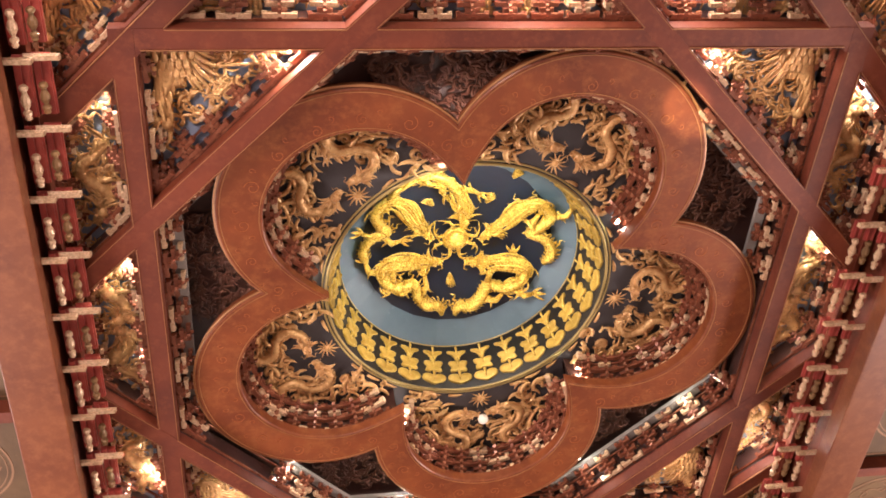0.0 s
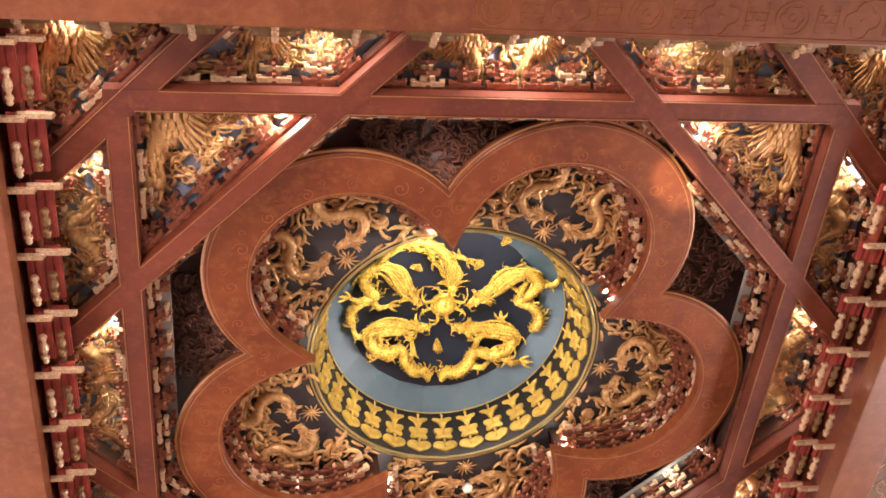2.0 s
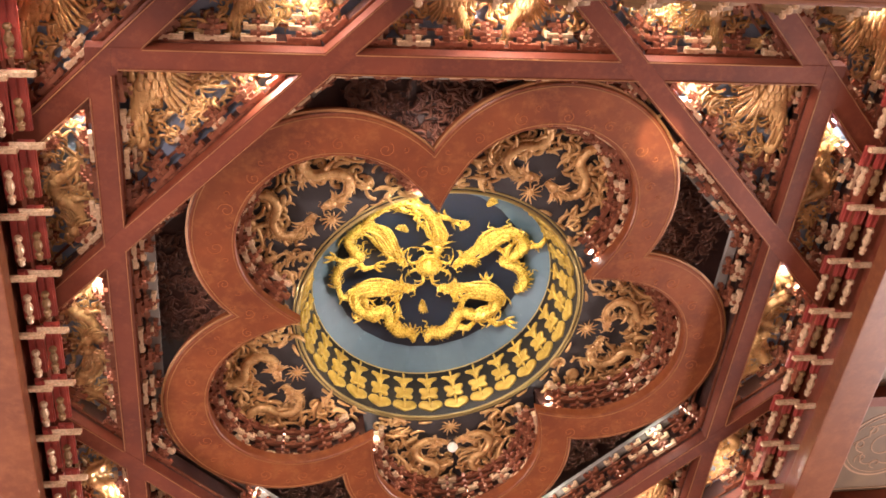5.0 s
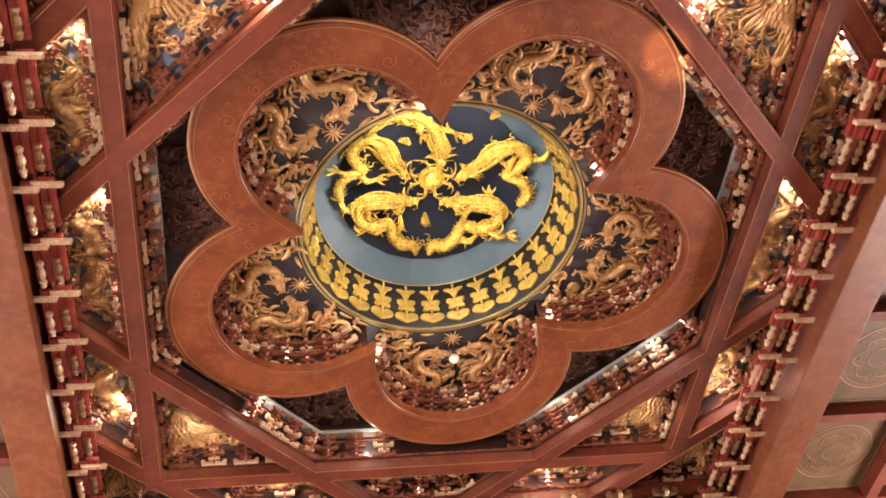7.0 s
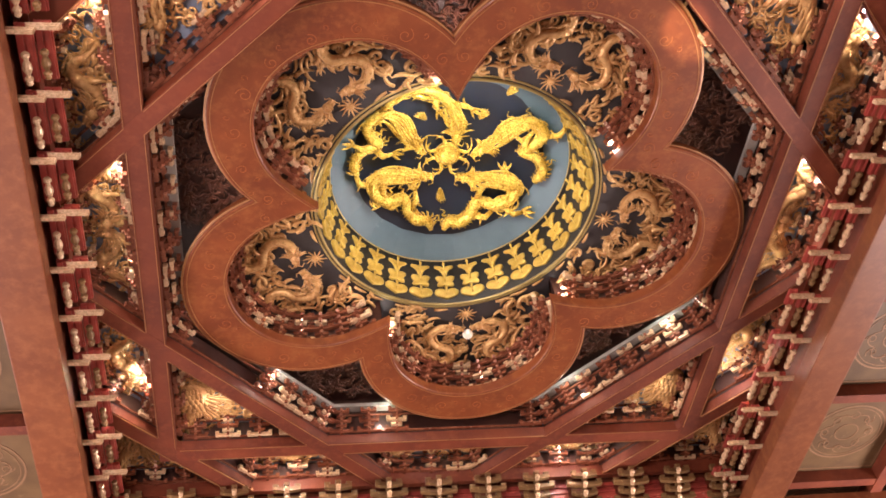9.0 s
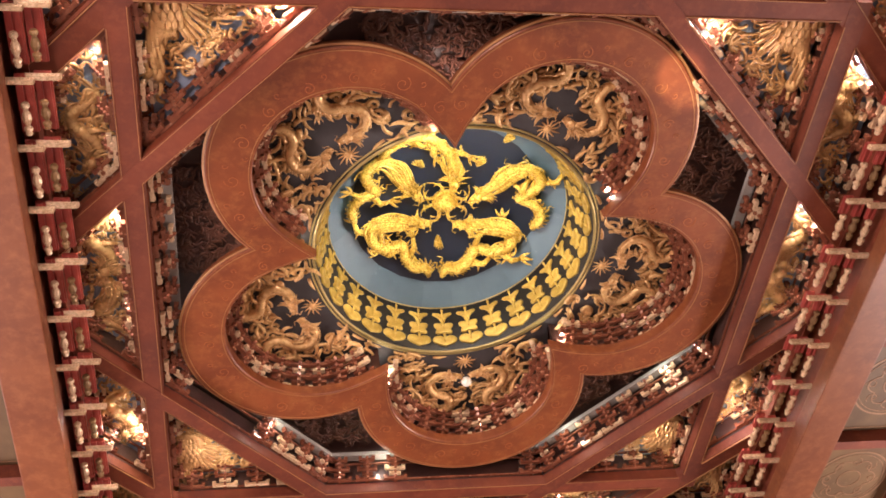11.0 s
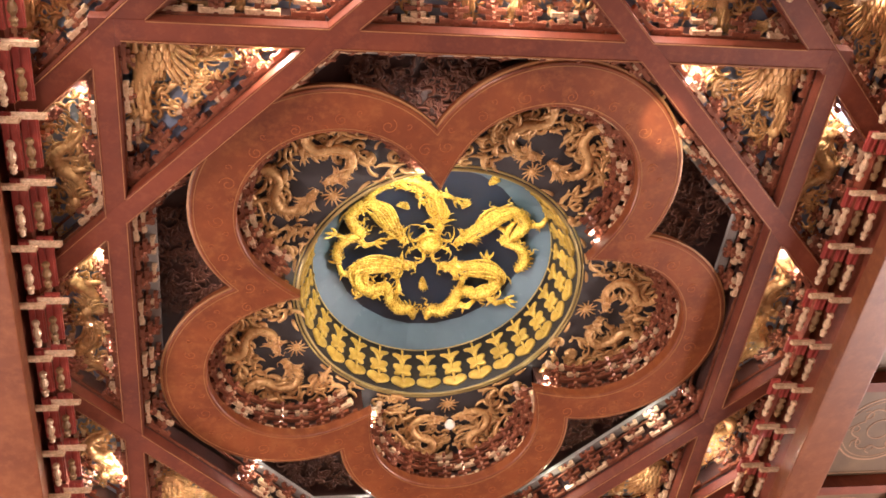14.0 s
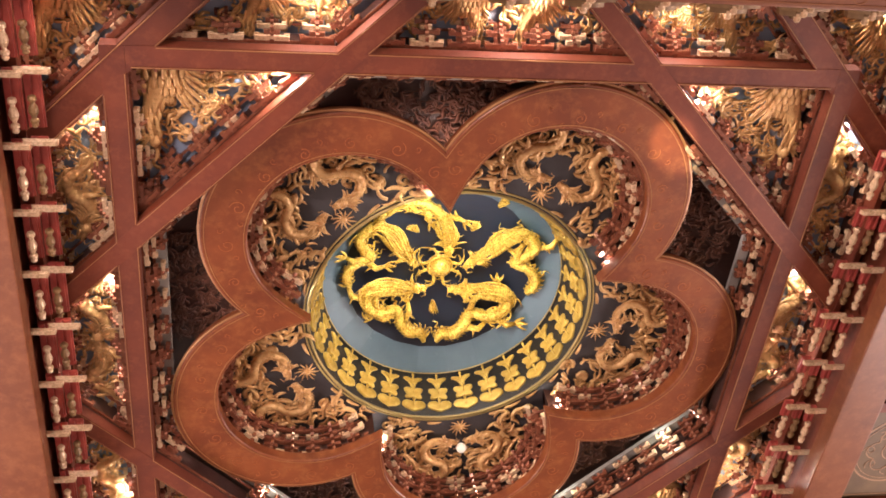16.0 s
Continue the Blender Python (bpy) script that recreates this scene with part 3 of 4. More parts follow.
part("rim", torus(R_RIM, Z_WELL - 0.010, 0.011), BRASS, rim, "dull brass rim", smooth=True)
part("rim", torus(R_RIM + 0.026, Z_WELL - 0.006, 0.007), BRASS, rim, smooth=True)
part("rim", torus(R_DISC - 0.004, Z_DISC - 0.002, 0.005), BRASS, rim, smooth=True)


def motif_outline(s, kind):
    """A heart-shaped leaf: two lobes above with a notch, drawn in below; the middle ones have pointed sides, the upper ones are wedges."""
    pts = []
    for i in range(36):
        a = 2 * math.pi * i / 36
        x = math.sin(a) ** 3
        y = (13 * math.cos(a) - 5 * math.cos(2 * a) - 2 * math.cos(3 * a) - math.cos(4 * a)) / 16
        if kind == 0:
            x, y = x * 1.0, (y * 0.86 if y > 0 else -0.66 * abs(y) * (1.0 - 0.30 * abs(y)))
        elif kind == 1:  # a broad clover with square shoulders
            r = 0.80 + 0.20 * math.cos(4 * a + math.pi) + 0.10 * math.cos(a)
            x, y = r * math.sin(a) * 1.02, r * math.cos(a) * 0.78
        else:  # a wedge with three points above
            r = 0.62 + 0.26 * math.cos(3 * a + math.pi) + 0.10 * math.cos(6 * a)
            x, y = r * math.sin(a) * 1.12, r * math.cos(a) * 0.85
        pts.append((s * 0.56 * x, s * 0.5 * y + 0.04 * s))
    return pts[::-1]


def motif_geo(s, kind):
    g = Geo()
    o = motif_outline(s, kind)
    g.rings([[(x, y, -0.01) for x, y in o], [(x, y, 0.005) for x, y in o], [(x * 0.88, y * 0.86, 0.012) for x, y in o], [(x * 0.45, y * 0.4, 0.006) for x, y in o], [(0, 0, 0.006)] * len(o)])
    g.tube([(0, s * 0.02, 0.006), (0, s * 0.26, 0.010), (0, s * 0.40, 0.010), (0, s * 0.54, 0.006)], [s * 0.03, s * 0.05, s * 0.085, s * 0.03], 6, 0.7)
    return g


slope = math.atan2(Z_DISC - Z_WELL, R_RIM - R_DISC)
motifs = [part("leaf_motif", motif_geo((0.160, 0.150, 0.134)[j], j), LEAF, rim, smooth=True) for j in range(3)]
COLS = 30
for i in range(COLS):
    a = 2 * math.pi * (i + 0.35) / COLS
    for j in range(3):
        s = (0.17, 0.47, 0.76)[j]
        r, z = R_RIM + (R_DISC - R_RIM) * s - 0.008, Z_WELL + (Z_DISC - Z_WELL) * s
        inward = Vector((-math.cos(a) * math.sin(slope), -math.sin(a) * math.sin(slope), -math.cos(slope)))
        side = Vector((math.sin(a), -math.cos(a), 0))
        upw = inward.cross(side)
        m = Matrix.Translation((r * math.cos(a), r * math.sin(a), z)) @ Matrix((side, upw, inward)).transposed().to_4x4()
        if i == 0:
            motifs[j].matrix_basis = m
        else:
            share("leaf_motif", motifs[j], rim, m)


R_MID, RISE = 0.685, 0.12


def dome_z(r):
    """Height of the medallion's shallow dome, which stands on the sloping band."""
    return Z_DISC + RISE + (DOME - RISE + 0.02) * (1 - (r / R_MID) ** 2)


FACETS = 22
g = Geo().rings([circ(R_MID * k / 12, dome_z(R_MID * k / 12)) for k in range(1, 13)])
g.add([(0, 0, dome_z(0))] + circ(R_MID / 12, dome_z(R_MID / 12)), [(0, 1 + i, 1 + (i + 1) % 96) for i in range(96)])
medallion = thing("medallion_dome", "slate-blue dome, darkened for shade among the dragons, with a paler faceted band", "ceiling panel")
# The dome's darker blue stands for the shade beneath the dragons.
part("dome", g, DISCSHADE, medallion, smooth=True)
part("band", Geo().rings([circ(R_DISC + 0.004, Z_DISC, FACETS), circ(R_MID - 0.006, dome_z(R_MID) - 0.003, FACETS)]), BANDLIT, medallion, "grey-blue faceted band, paler as the lit part of the dome")


# ---- gilt carvings ----
def flame(g, x, y, a, length, width, bend=0.5, w0=0.0, h=0.018):
    """A small tapering tongue that curls to one side."""
    n = 6
    pts = []
    for i in range(n):
        s = i / (n - 1)
        aa = a + bend * s
        pts.append((x + length * s * math.cos(aa), y + length * s * math.sin(aa), w0 + h * 0.6 + 0.01 * s))
    rad = [width * (0.55 + 0.9 * s) * (1 - s) ** 0.8 + 0.0012 for s in np.linspace(0, 1, n)]
    g.tube(pts, rad, 6, 0.9)


def claw(g, x, y, a, size, w0):
    """Four spread toes."""
    for k in range(4):
        flame(g, x, y, a - 0.9 + 0.6 * k, size, size * 0.16, 0.35 * (1 if k < 2 else -1), w0, 0.02)


def dragon_geo(path, r0, seed, lift=0.02, bulge=None, head=1.3, limb=1.0, legs=(0.30, 0.42, 0.66, 0.76), combed=False):
    """A carved dragon along the path from its head to its tail: head, horns, mane, ridged body, fins, legs and claws."""
    rd = random.Random(seed)
    g = Geo()
    p = spline(path, 9)
    n = len(p)
    s = np.linspace(0, 1, n)
    r = r0 * (0.72 + 0.42 * np.sin(np.pi * np.clip(s * 1.25, 0, 1))) * (1 - (0.55 if bulge else 0.78) * np.clip((s - 0.35) / 0.65, 0, 1) ** 1.1)
    if combed:
        r = r0 * np.interp(s, [0, 0.1, 0.3, 0.55, 0.8, 0.95, 1], [0.75, 0.9, 1.0, 0.92, 0.86, 0.74, 0.40])
    r = r * (1 + (0.05 if combed else 0.11 if bulge else 0.07) * np.cos(np.arange(n) * 2.1))
    w = lift + r * 0.55
    q = np.column_stack([p[:, 0], p[:, 1], w])
    g.tube(q, r, 9, 1.0)
    t = np.gradient(p[:, :2], axis=0)
    t /= np.maximum(np.linalg.norm(t, axis=1, keepdims=True), 1e-9)
    nrm = np.stack([-t[:, 1], t[:, 0]], 1)
    for i in range(2, n - 2, 3 if combed else 1):
        c = p[i, :2] + nrm[i] * r[i] * 0.85
        a = math.atan2(nrm[i][1], nrm[i][0])
        flame(g, c[0], c[1], a + 0.5, (r[i] * 0.55 + 0.010) if bulge else (r[i] * 0.8 + 0.012), r[i] * 0.2, 0.4, w[i] * 0.8, 0.01)
    for i in range(4, n - 2, 5 if combed else 2):
        c = p[i, :2] - nrm[i] * r[i] * 0.8
        a = math.atan2(-nrm[i][1], -nrm[i][0])
        flame(g, c[0], c[1], a - 0.7, (r[i] * 0.5 + 0.010) if bulge else (r[i] * 0.8 + 0.010), r[i] * 0.2, -0.5, w[i] * 0.6, 0.01)
    # head
    d = -t[0]
    body_r, r0 = r0, r0 * head
    a0 = math.atan2(d[1], d[0])
    hx, hy = p[0, 0], p[0, 1]
    z = w[0] + 0.004

    def at(f, s_):
        return hx + d[0] * f * r0 - d[1] * s_ * r0, hy + d[1] * f * r0 + d[0] * s_ * r0

    g.blob((*at(0.2, 0), z + 0.2 * r0), (r0 * 1.0, r0 * 0.98, r0 * 0.85), 8, 5)
    for s_ in (-0.36, 0.36):
        g.tube([(*at(0.6, s_ * 0.9), z), (*at(1.5, s_ * 0.75), z + 0.1 * r0), (*at(2.15, s_ * 0.5), z + 0.25 * r0)], [r0 * 0.52, r0 * 0.42, r0 * 0.24], 7, 0.9)
        g.blob((*at(0.75, s_ * 1.5), z + r0 * 0.75), (r0 * 0.27, r0 * 0.27, r0 * 0.27), 6, 4)
        g.blob((*at(2.05, s_ * 0.9), z + r0 * 0.45), (r0 * 0.2, r0 * 0.2, r0 * 0.2), 6, 4)
        g.tube([(*at(-0.1, s_ * 1.4), z + r0 * 0.5), (*at(-1.0, s_ * 2.6), z + r0 * 0.7), (*at(-1.9, s_ * 2.9), z + r0 * 0.6), (*at(-2.7, s_ * 4.0), z + r0 * 0.5)], [r0 * 0.22, r0 * 0.19, r0 * 0.14, r0 * 0.04], 6)
        wh = spline([(*at(2.0, s_ * 1.4), z + r0 * 0.3), (*at(2.3, s_ * 2.8), z + r0 * 0.6), (*at(1.6, s_ * 3.8), z + r0 * 0.5), (*at(1.8, s_ * 4.6), z + r0 * 0.4)], 4)
        g.tube(wh, np.linspace(r0 * 0.10, r0 * 0.03, len(wh)), 5)
    for k in range(9):
        f = -1.0 + 2.0 * k / 8
        x, y = at(-0.2, 0.95 * f)
        flame(g, x, y, a0 + math.pi - f * 0.55, r0 * rd.uniform(1.8, 2.6), r0 * 0.26, 0.6 * (1 if f < 0 else -1), z * 0.8, r0)
    for k in range(7):
        f = rd.uniform(-1, 1)
        x, y = at(-0.9 - 1.2 * rd.random(), 1.0 * f)
        flame(g, x, y, a0 + math.pi - f * 0.5, r0 * rd.uniform(1.2, 2.0), r0 * 0.2, rd.choice((-0.5, 0.5)), z * 0.8 + r0 * 0.3, r0)
    if combed:  # a long mane of parallel locks that follows the neck, and spiny fins along the tail
        reach = int(n * 0.40)
        for k in range(11):
            f = -1 + 2 * k / 10
            first = rd.randrange(5, 10)
            last = reach - rd.randrange(0, 12)
            lock = []
            for i in range(first, last):
                q_ = (i - first) / (last - first)
                off = f * (0.028 + 0.044 * math.sin(math.pi * min(1.0, q_ * 0.8 + 0.15))) + 0.004 * math.sin(5 * q_ + k)
                lock.append((p[i, 0] + nrm[i, 0] * off, p[i, 1] + nrm[i, 1] * off, lift + 0.075 - 0.035 * f * f - 0.012 * q_ + 0.006 * (k % 2)))
            g.tube(lock, np.interp(np.linspace(0, 1, len(lock)), [0, 0.2, 0.8, 1], [0.006, 0.0105, 0.009, 0.002]), 6, 1.0)
        for k in range(14):
            i = rd.randrange(int(reach * 0.5), reach + 6)
            side = rd.choice((-1, 1))
            c = p[i, :2] + nrm[i] * side * 0.045
            flame(g, c[0], c[1], math.atan2(t[i][1], t[i][0]) + side * rd.uniform(0.3, 1.0), rd.uniform(0.05, 0.09), 0.008, -0.7 * side, lift + rd.uniform(0.01, 0.05), 0.01)
        for i in range(int(n * 0.62), n - 1, 2):
            for side in (1, -1):
                c = p[i, :2] + nrm[i] * side * r[i] * 0.8
                flame(g, c[0], c[1], math.atan2(side * nrm[i][1], side * nrm[i][0]) + 0.35 * side, 0.045 if side > 0 else 0.026, 0.008, 0.3 * side, w[i] * 0.6, 0.01)
    if bulge:  # long streaming locks and a shaggy back
        for k in range(10):
            f = rd.uniform(-1.1, 1.1)
            x, y = at(-0.4 - 2.6 * rd.random(), 1.15 * f)
            flame(g, x, y, a0 + math.pi - f * 0.6, r0 * rd.uniform(1.4, 2.6), r0 * 0.13, rd.uniform(-0.8, 0.8), z * 0.8 + r0 * rd.uniform(0.3, 0.9), r0)
        for k in range(4):
            i = rd.randrange(8, n - 4)
            side = rd.choice((-1, 1))
            c = p[i, :2] + nrm[i] * side * r[i]
            wv = spline([(c[0], c[1], w[i] * 0.7), (c[0] + nrm[i][0] * side * 0.03 + t[i][0] * 0.02, c[1] + nrm[i][1] * side * 0.03 + t[i][1] * 0.02, w[i]), (c[0] + nrm[i][0] * side * 0.05 - t[i][0] * 0.01, c[1] + nrm[i][1] * side * 0.05 - t[i][1] * 0.01, w[i]), (c[0] + nrm[i][0] * side * 0.075 + t[i][0] * 0.02, c[1] + nrm[i][1] * side * 0.075 + t[i][1] * 0.02, w[i] * 0.8)], 4)
            g.tube(wv, np.linspace(0.007, 0.002, len(wv)), 5)
    r0 = body_r * limb
    # legs
    for k, fr in enumerate(legs):
        i = min(n - 2, int(fr * n))
        side = 1 if k % 2 else -1
        b = p[i, :2] + nrm[i] * side * r[i] * 0.6
        out = nrm[i] * side * 0.8 - t[i] * 0.6
        out /= np.linalg.norm(out)
        c1 = b + out * r0 * 1.5
        c2 = c1 + (nrm[i] * side * 0.3 - t[i] * 0.95) * r0 * 1.2
        g.tube([(*b, w[i]), (*c1, w[i] + 0.3 * r0), (*c2, w[i] * 0.9)], [r[i] * 0.62, r0 * 0.40, r0 * 0.26], 6)
        aa = math.atan2(*(c2 - c1)[::-1])
        claw(g, c2[0], c2[1], aa, r0 * 1.6, w[i] * 0.6)
        flame(g, c1[0], c1[1], aa + math.pi, r0 * 1.4, r0 * 0.25, 0.5 * side, w[i] * 0.7)
    # tail tuft
    e = p[-1, :2]
    a1 = math.atan2(t[-1][1], t[-1][0])
    for k in range(0 if combed else 5):
        flame(g, e[0], e[1], a1 - 0.8 + 0.4 * k, r0 * 1.6, r0 * 0.22, 0.3 * (k - 2), lift, 0.02)
    if bulge:
        g.v = [(x, y, z_ + bulge(math.hypot(x, y))) for x, y, z_ in g.v]
    return g


def plume(g, path, width, z, thin=0.4, barbs=0, rd=None):
    """A flat tapering feather along a curve, with curling barbs on both sides if asked."""
    pts = spline([(x, y, z) for x, y in path], 5)
    n = len(pts)
    f = np.linspace(0, 1, n)
    g.tube(pts, width * np.interp(f, [0, 0.25, 0.7, 0.9, 1], [0.35, 0.85, 1.0, 0.7, 0.08]), 6, thin)
    for k in range(barbs):
        i = 2 + int((n - 4) * (k + 0.5) / barbs)
        t = pts[i + 1] - pts[i - 1]
        a = math.atan2(t[1], t[0])
        s = 1 if k % 2 else -1
        flame(g, pts[i][0], pts[i][1], a + 0.75 * s, width * rd.uniform(4.0, 6.5), width * 0.62, -0.9 * s, z - 0.015, 0.02)


def phoenix_geo(hand, seed):
    """A carved bird hanging head down: a broad feathered breast, short neck, combed wing plates, and plumes that stream to one side."""
    rd = random.Random(seed)
    g = Geo()
    h = hand
    g.blob((-0.05 * h, 0.15, 0.03), (0.125, 0.150, 0.050), 14, 8)
    neck = spline([(-0.06 * h, 0.08, 0.045), (-0.09 * h, -0.02, 0.055), (-0.12 * h, -0.11, 0.060), (-0.105 * h, -0.19, 0.055)], 6)
    g.tube(neck, np.interp(np.linspace(0, 1, len(neck)), [0, 0.5, 1], [0.062, 0.036, 0.024]), 10, 0.75)
    g.blob((-0.105 * h, -0.215, 0.060), (0.030, 0.038, 0.030), 10, 6)
    flame(g, -0.105 * h, -0.25, -math.pi / 2 + 0.25 * h, 0.075, 0.015, -0.5 * h, 0.045)
    for k in range(5):  # crest
        flame(g, -0.12 * h, -0.20, math.pi / 2 + h * (0.7 + 0.32 * k), 0.075, 0.010, 0.5 * h, 0.055)
    for i in range(7):  # breast feathers in rows, each row laid over the next
        y = 0.27 - 0.042 * i
        half = 0.105 * math.sqrt(max(0.08, 1 - ((y - 0.15) / 0.15) ** 2))
        for j in range(6):
            x = -0.05 * h + half * (-1 + 2 * (j + (0.5 if i % 2 else 0.0)) / 6)
            hump = 0.060 * math.sqrt(max(0.05, 1 - ((x + 0.05 * h) / 0.125) ** 2 - ((y - 0.15) / 0.16) ** 2))
            plume(g, [(x, y), (x + rd.uniform(-0.006, 0.006), y - 0.03), (x, y - 0.062)], 0.015, 0.034 + hump, 0.45)
    for i in range(5):
        c = neck[3 + 3 * i]
        for j in (-1, 0, 1):
            plume(g, [(c[0] + 0.028 * j, c[1] + 0.02), (c[0] + 0.034 * j, c[1] - 0.02), (c[0] + 0.030 * j, c[1] - 0.055)], 0.011, c[2] + 0.030 - 0.014 * abs(j), 0.45)
    for k in range(11):  # wing plates, combed downwards and across
        a = radians(-88 + 6.5 * k)
        l = 0.19 + 0.04 * math.sin(k * 0.7)
        x0, y0 = h * (0.0 + 0.003 * k), 0.12 + 0.007 * k
        plume(g, [(x0, y0), (x0 + h * 0.5 * l * math.cos(a), y0 + 0.5 * l * math.sin(a)), (x0 + h * l * math.cos(a + 0.15), y0 + l * math.sin(a + 0.15))], 0.012, 0.058 - 0.001 * k + 0.004 * (k % 2), 0.5)
    for k in range(5):  # the folded other wing
        a = radians(200 + 16 * k)
        plume(g, [(-0.12 * h, 0.17), (h * (-0.12 + 0.09 * math.cos(a)), 0.17 + 0.09 * math.sin(a)), (h * (-0.11 + 0.19 * math.cos(a + 0.2)), 0.17 + 0.19 * math.sin(a + 0.2))], 0.020, 0.035, 0.35)
    for k in range(9):  # streaming tail
        a = radians(-30 + 14 * k)
        l = (0.62 - 0.045 * k) * rd.uniform(0.9, 1.05)
        wave = 0.065 * (1 if k % 2 else -1)
        ca, sa = math.cos(a), math.sin(a)
        path = [(h * (l * q * ca - wave * math.sin(q * 6.5) * sa), 0.17 + l * q * sa + wave * math.sin(q * 6.5) * ca) for q in (0.05, 0.25, 0.45, 0.65, 0.85, 1.0)]
        path = [(x, min(y, 0.30 + 0.02 * (k % 3))) for x, y in path]
        plume(g, path, 0.0095, 0.030 + 0.006 * (k % 3), 0.7, 12, rd)
    for k in range(46):  # ragged tongues that fill the tail
        a, l = radians(rd.uniform(-32, 75)), rd.uniform(0.12, 0.56)
        x, y = h * l * math.cos(a), 0.15 + l * math.sin(a)
        if y < 0.30:
            flame(g, x, y, (a if h > 0 else math.pi - a) + rd.uniform(-0.9, 0.9), rd.uniform(0.05, 0.10), rd.uniform(0.008, 0.014), rd.choice((-1.1, 1.1)), rd.uniform(0.015, 0.045), 0.015)
    return g


def clouds_geo(poly, count, seed, size=0.09, keep=None):
    """Curling clouds and flames scattered over an outline."""
    rd = random.Random(seed)
    g = Geo()
    xs, ys = [p[0] for p in poly], [p[1] for p in poly]

    def inside(x, y):
        return all((q[0] - p[0]) * (y - p[1]) - (q[1] - p[1]) * (x - p[0]) > 0.03 * math.hypot(q[0] - p[0], q[1] - p[1]) for p, q in zip(poly, poly[1:] + poly[:1]))

    made = 0
    for _ in range(count * 12):
        if made >= count:
            break
        x, y = rd.uniform(min(xs), max(xs)), rd.uniform(min(ys), max(ys))
        if not inside(x, y) or (keep and not keep(x, y)):
            continue
        made += 1
        k = rd.random()
        a = rd.uniform(0, 6.28)
        s = size * rd.uniform(0.7, 1.25)
        if k < 0.35:
            c = curl(x, y, s * 0.5, a, rd.choice((-1, 1)), 1.15, 14)
            g.tube([(*q, 0.022) for q in c], np.linspace(s * 0.16, s * 0.07, len(c)), 6, 0.8)
        elif k < 0.75:
            pts = spline([(x, y, 0.02), (x + s * 0.5 * math.cos(a), y + s * 0.5 * math.sin(a), 0.035), (x + s * math.cos(a + 0.5), y + s * math.sin(a + 0.5), 0.03), (x + s * 1.5 * math.cos(a), y + s * 1.5 * math.sin(a), 0.02)], 4)
            g.tube(pts, np.interp(np.linspace(0, 1, len(pts)), [0, 0.4, 1], [0.10, 0.17, 0.02]) * s, 6, 0.8)
        else:
            for j in range(3):
                flame(g, x, y, a + 0.5 * j, s * 1.1, s * 0.16, 0.8 * rd.choice((-1, 1)), 0.01)
    return g


def turn_poly(poly, deg, cx=0.0, cy=0.0):
    """The outline in the frame of a carving laid face down at (cx, cy) and turned by deg."""
    m = pose(cx, cy, 0, 180, 0, deg).inverted()
    out = [(m @ Vector((x, y, 0))) for x, y in poly]
    return [(q.x, q.y) for q in out][::-1]


# five dragons round the orb of the medallion
def sag(r):
    return Z_DISC - dome_z(r)


AXIS = 92.7  # the dragons stand in mirrored pairs about this direction, their tails meet on it
LOWER = ((0.235, 43), (0.323, 61), (0.447, 71), (0.548, 71), (0.572, 59), (0.53, 47), (0.445, 38), (0.51, 27), (0.55, 17), (0.535, 8), (0.60, 4.5))
UPPER = ((0.235, 109), (0.372, 121.6), (0.542, 130), (0.655, 127.5), (0.685, 117), (0.59, 108), (0.52, 102.5), (0.62, 97.5), (0.672, 89.5), (0.645, 79))
NEAREST = ((0.185, -170), (0.30, -178), (0.46, -187), (0.60, -197), (0.68, -206), (0.70, -216), (0.66, -224))
BODIES = (("lower", LOWER, 1), ("lower", LOWER, -1), ("upper", UPPER, 1), ("upper", UPPER, -1), ("nearest", NEAREST, 1))
for name, way, hand in BODIES:
    path = [(r * math.cos(radians(f)), -hand * r * math.sin(radians(f))) for r, f in way]
    o = part("dragon_carving", dragon_geo(path, 0.040, 4 + hand, 0.050, sag, 0.95, 1.4, (0.34, 0.46, 0.60, 0.70), combed=True), BRIGHT, smooth=True)
    tagged(o, "bright gilt carved dragon with combed mane facing the orb", "carving", "dragons of the medallion")
    o.matrix_basis = pose(0, 0, Z_DISC - 0.012, 180, 0, AXIS)
orb = thing("flaming_orb", "bright gilt flaming orb at the dome's middle", "carving", at=pose(0, 0, dome_z(0) - 0.012, 180, 0, 0))
part("orb", Geo().blob((0, 0, 0.06), (0.072, 0.072, 0.07), 16, 10), BRIGHT, orb, smooth=True)
part("collar", Geo().rings([[(rr * math.cos(2 * math.pi * i / 24), rr * math.sin(2 * math.pi * i / 24), zz) for i in range(24)] for rr, zz in ((0.070, 0.06), (0.080, 0.075), (0.094, 0.062), (0.090, 0.035), (0.072, 0.03))]), BRIGHT, orb, smooth=True)
for k in range(8):  # curling horns round the collar, each with a smaller barb
    g = Geo()
    a = radians(22 + 45 * k)
    hand = 1 if k % 2 else -1
    arc = [(0.085 * math.cos(a), 0.085 * math.sin(a), 0.05)]
    for i in range(1, 7):
        f = i / 6
        b = a + hand * (0.75 * f - 1.1 * f * f)
        arc.append(((0.085 + 0.125 * f) * math.cos(b), (0.085 + 0.125 * f) * math.sin(b), 0.05 + 0.03 * math.sin(3 * f)))
    g.tube(arc, [0.014, 0.013, 0.012, 0.010, 0.008, 0.005, 0.002], 6)
    flame(g, arc[3][0], arc[3][1], a - hand * 0.9, 0.055, 0.009, -0.6 * hand, 0.035)
    flame(g, arc[1][0], arc[1][1], a + hand * 0.9, 0.045, 0.009, 0.6 * hand, 0.035)
    part("flame", g, BRIGHT, orb, smooth=True)
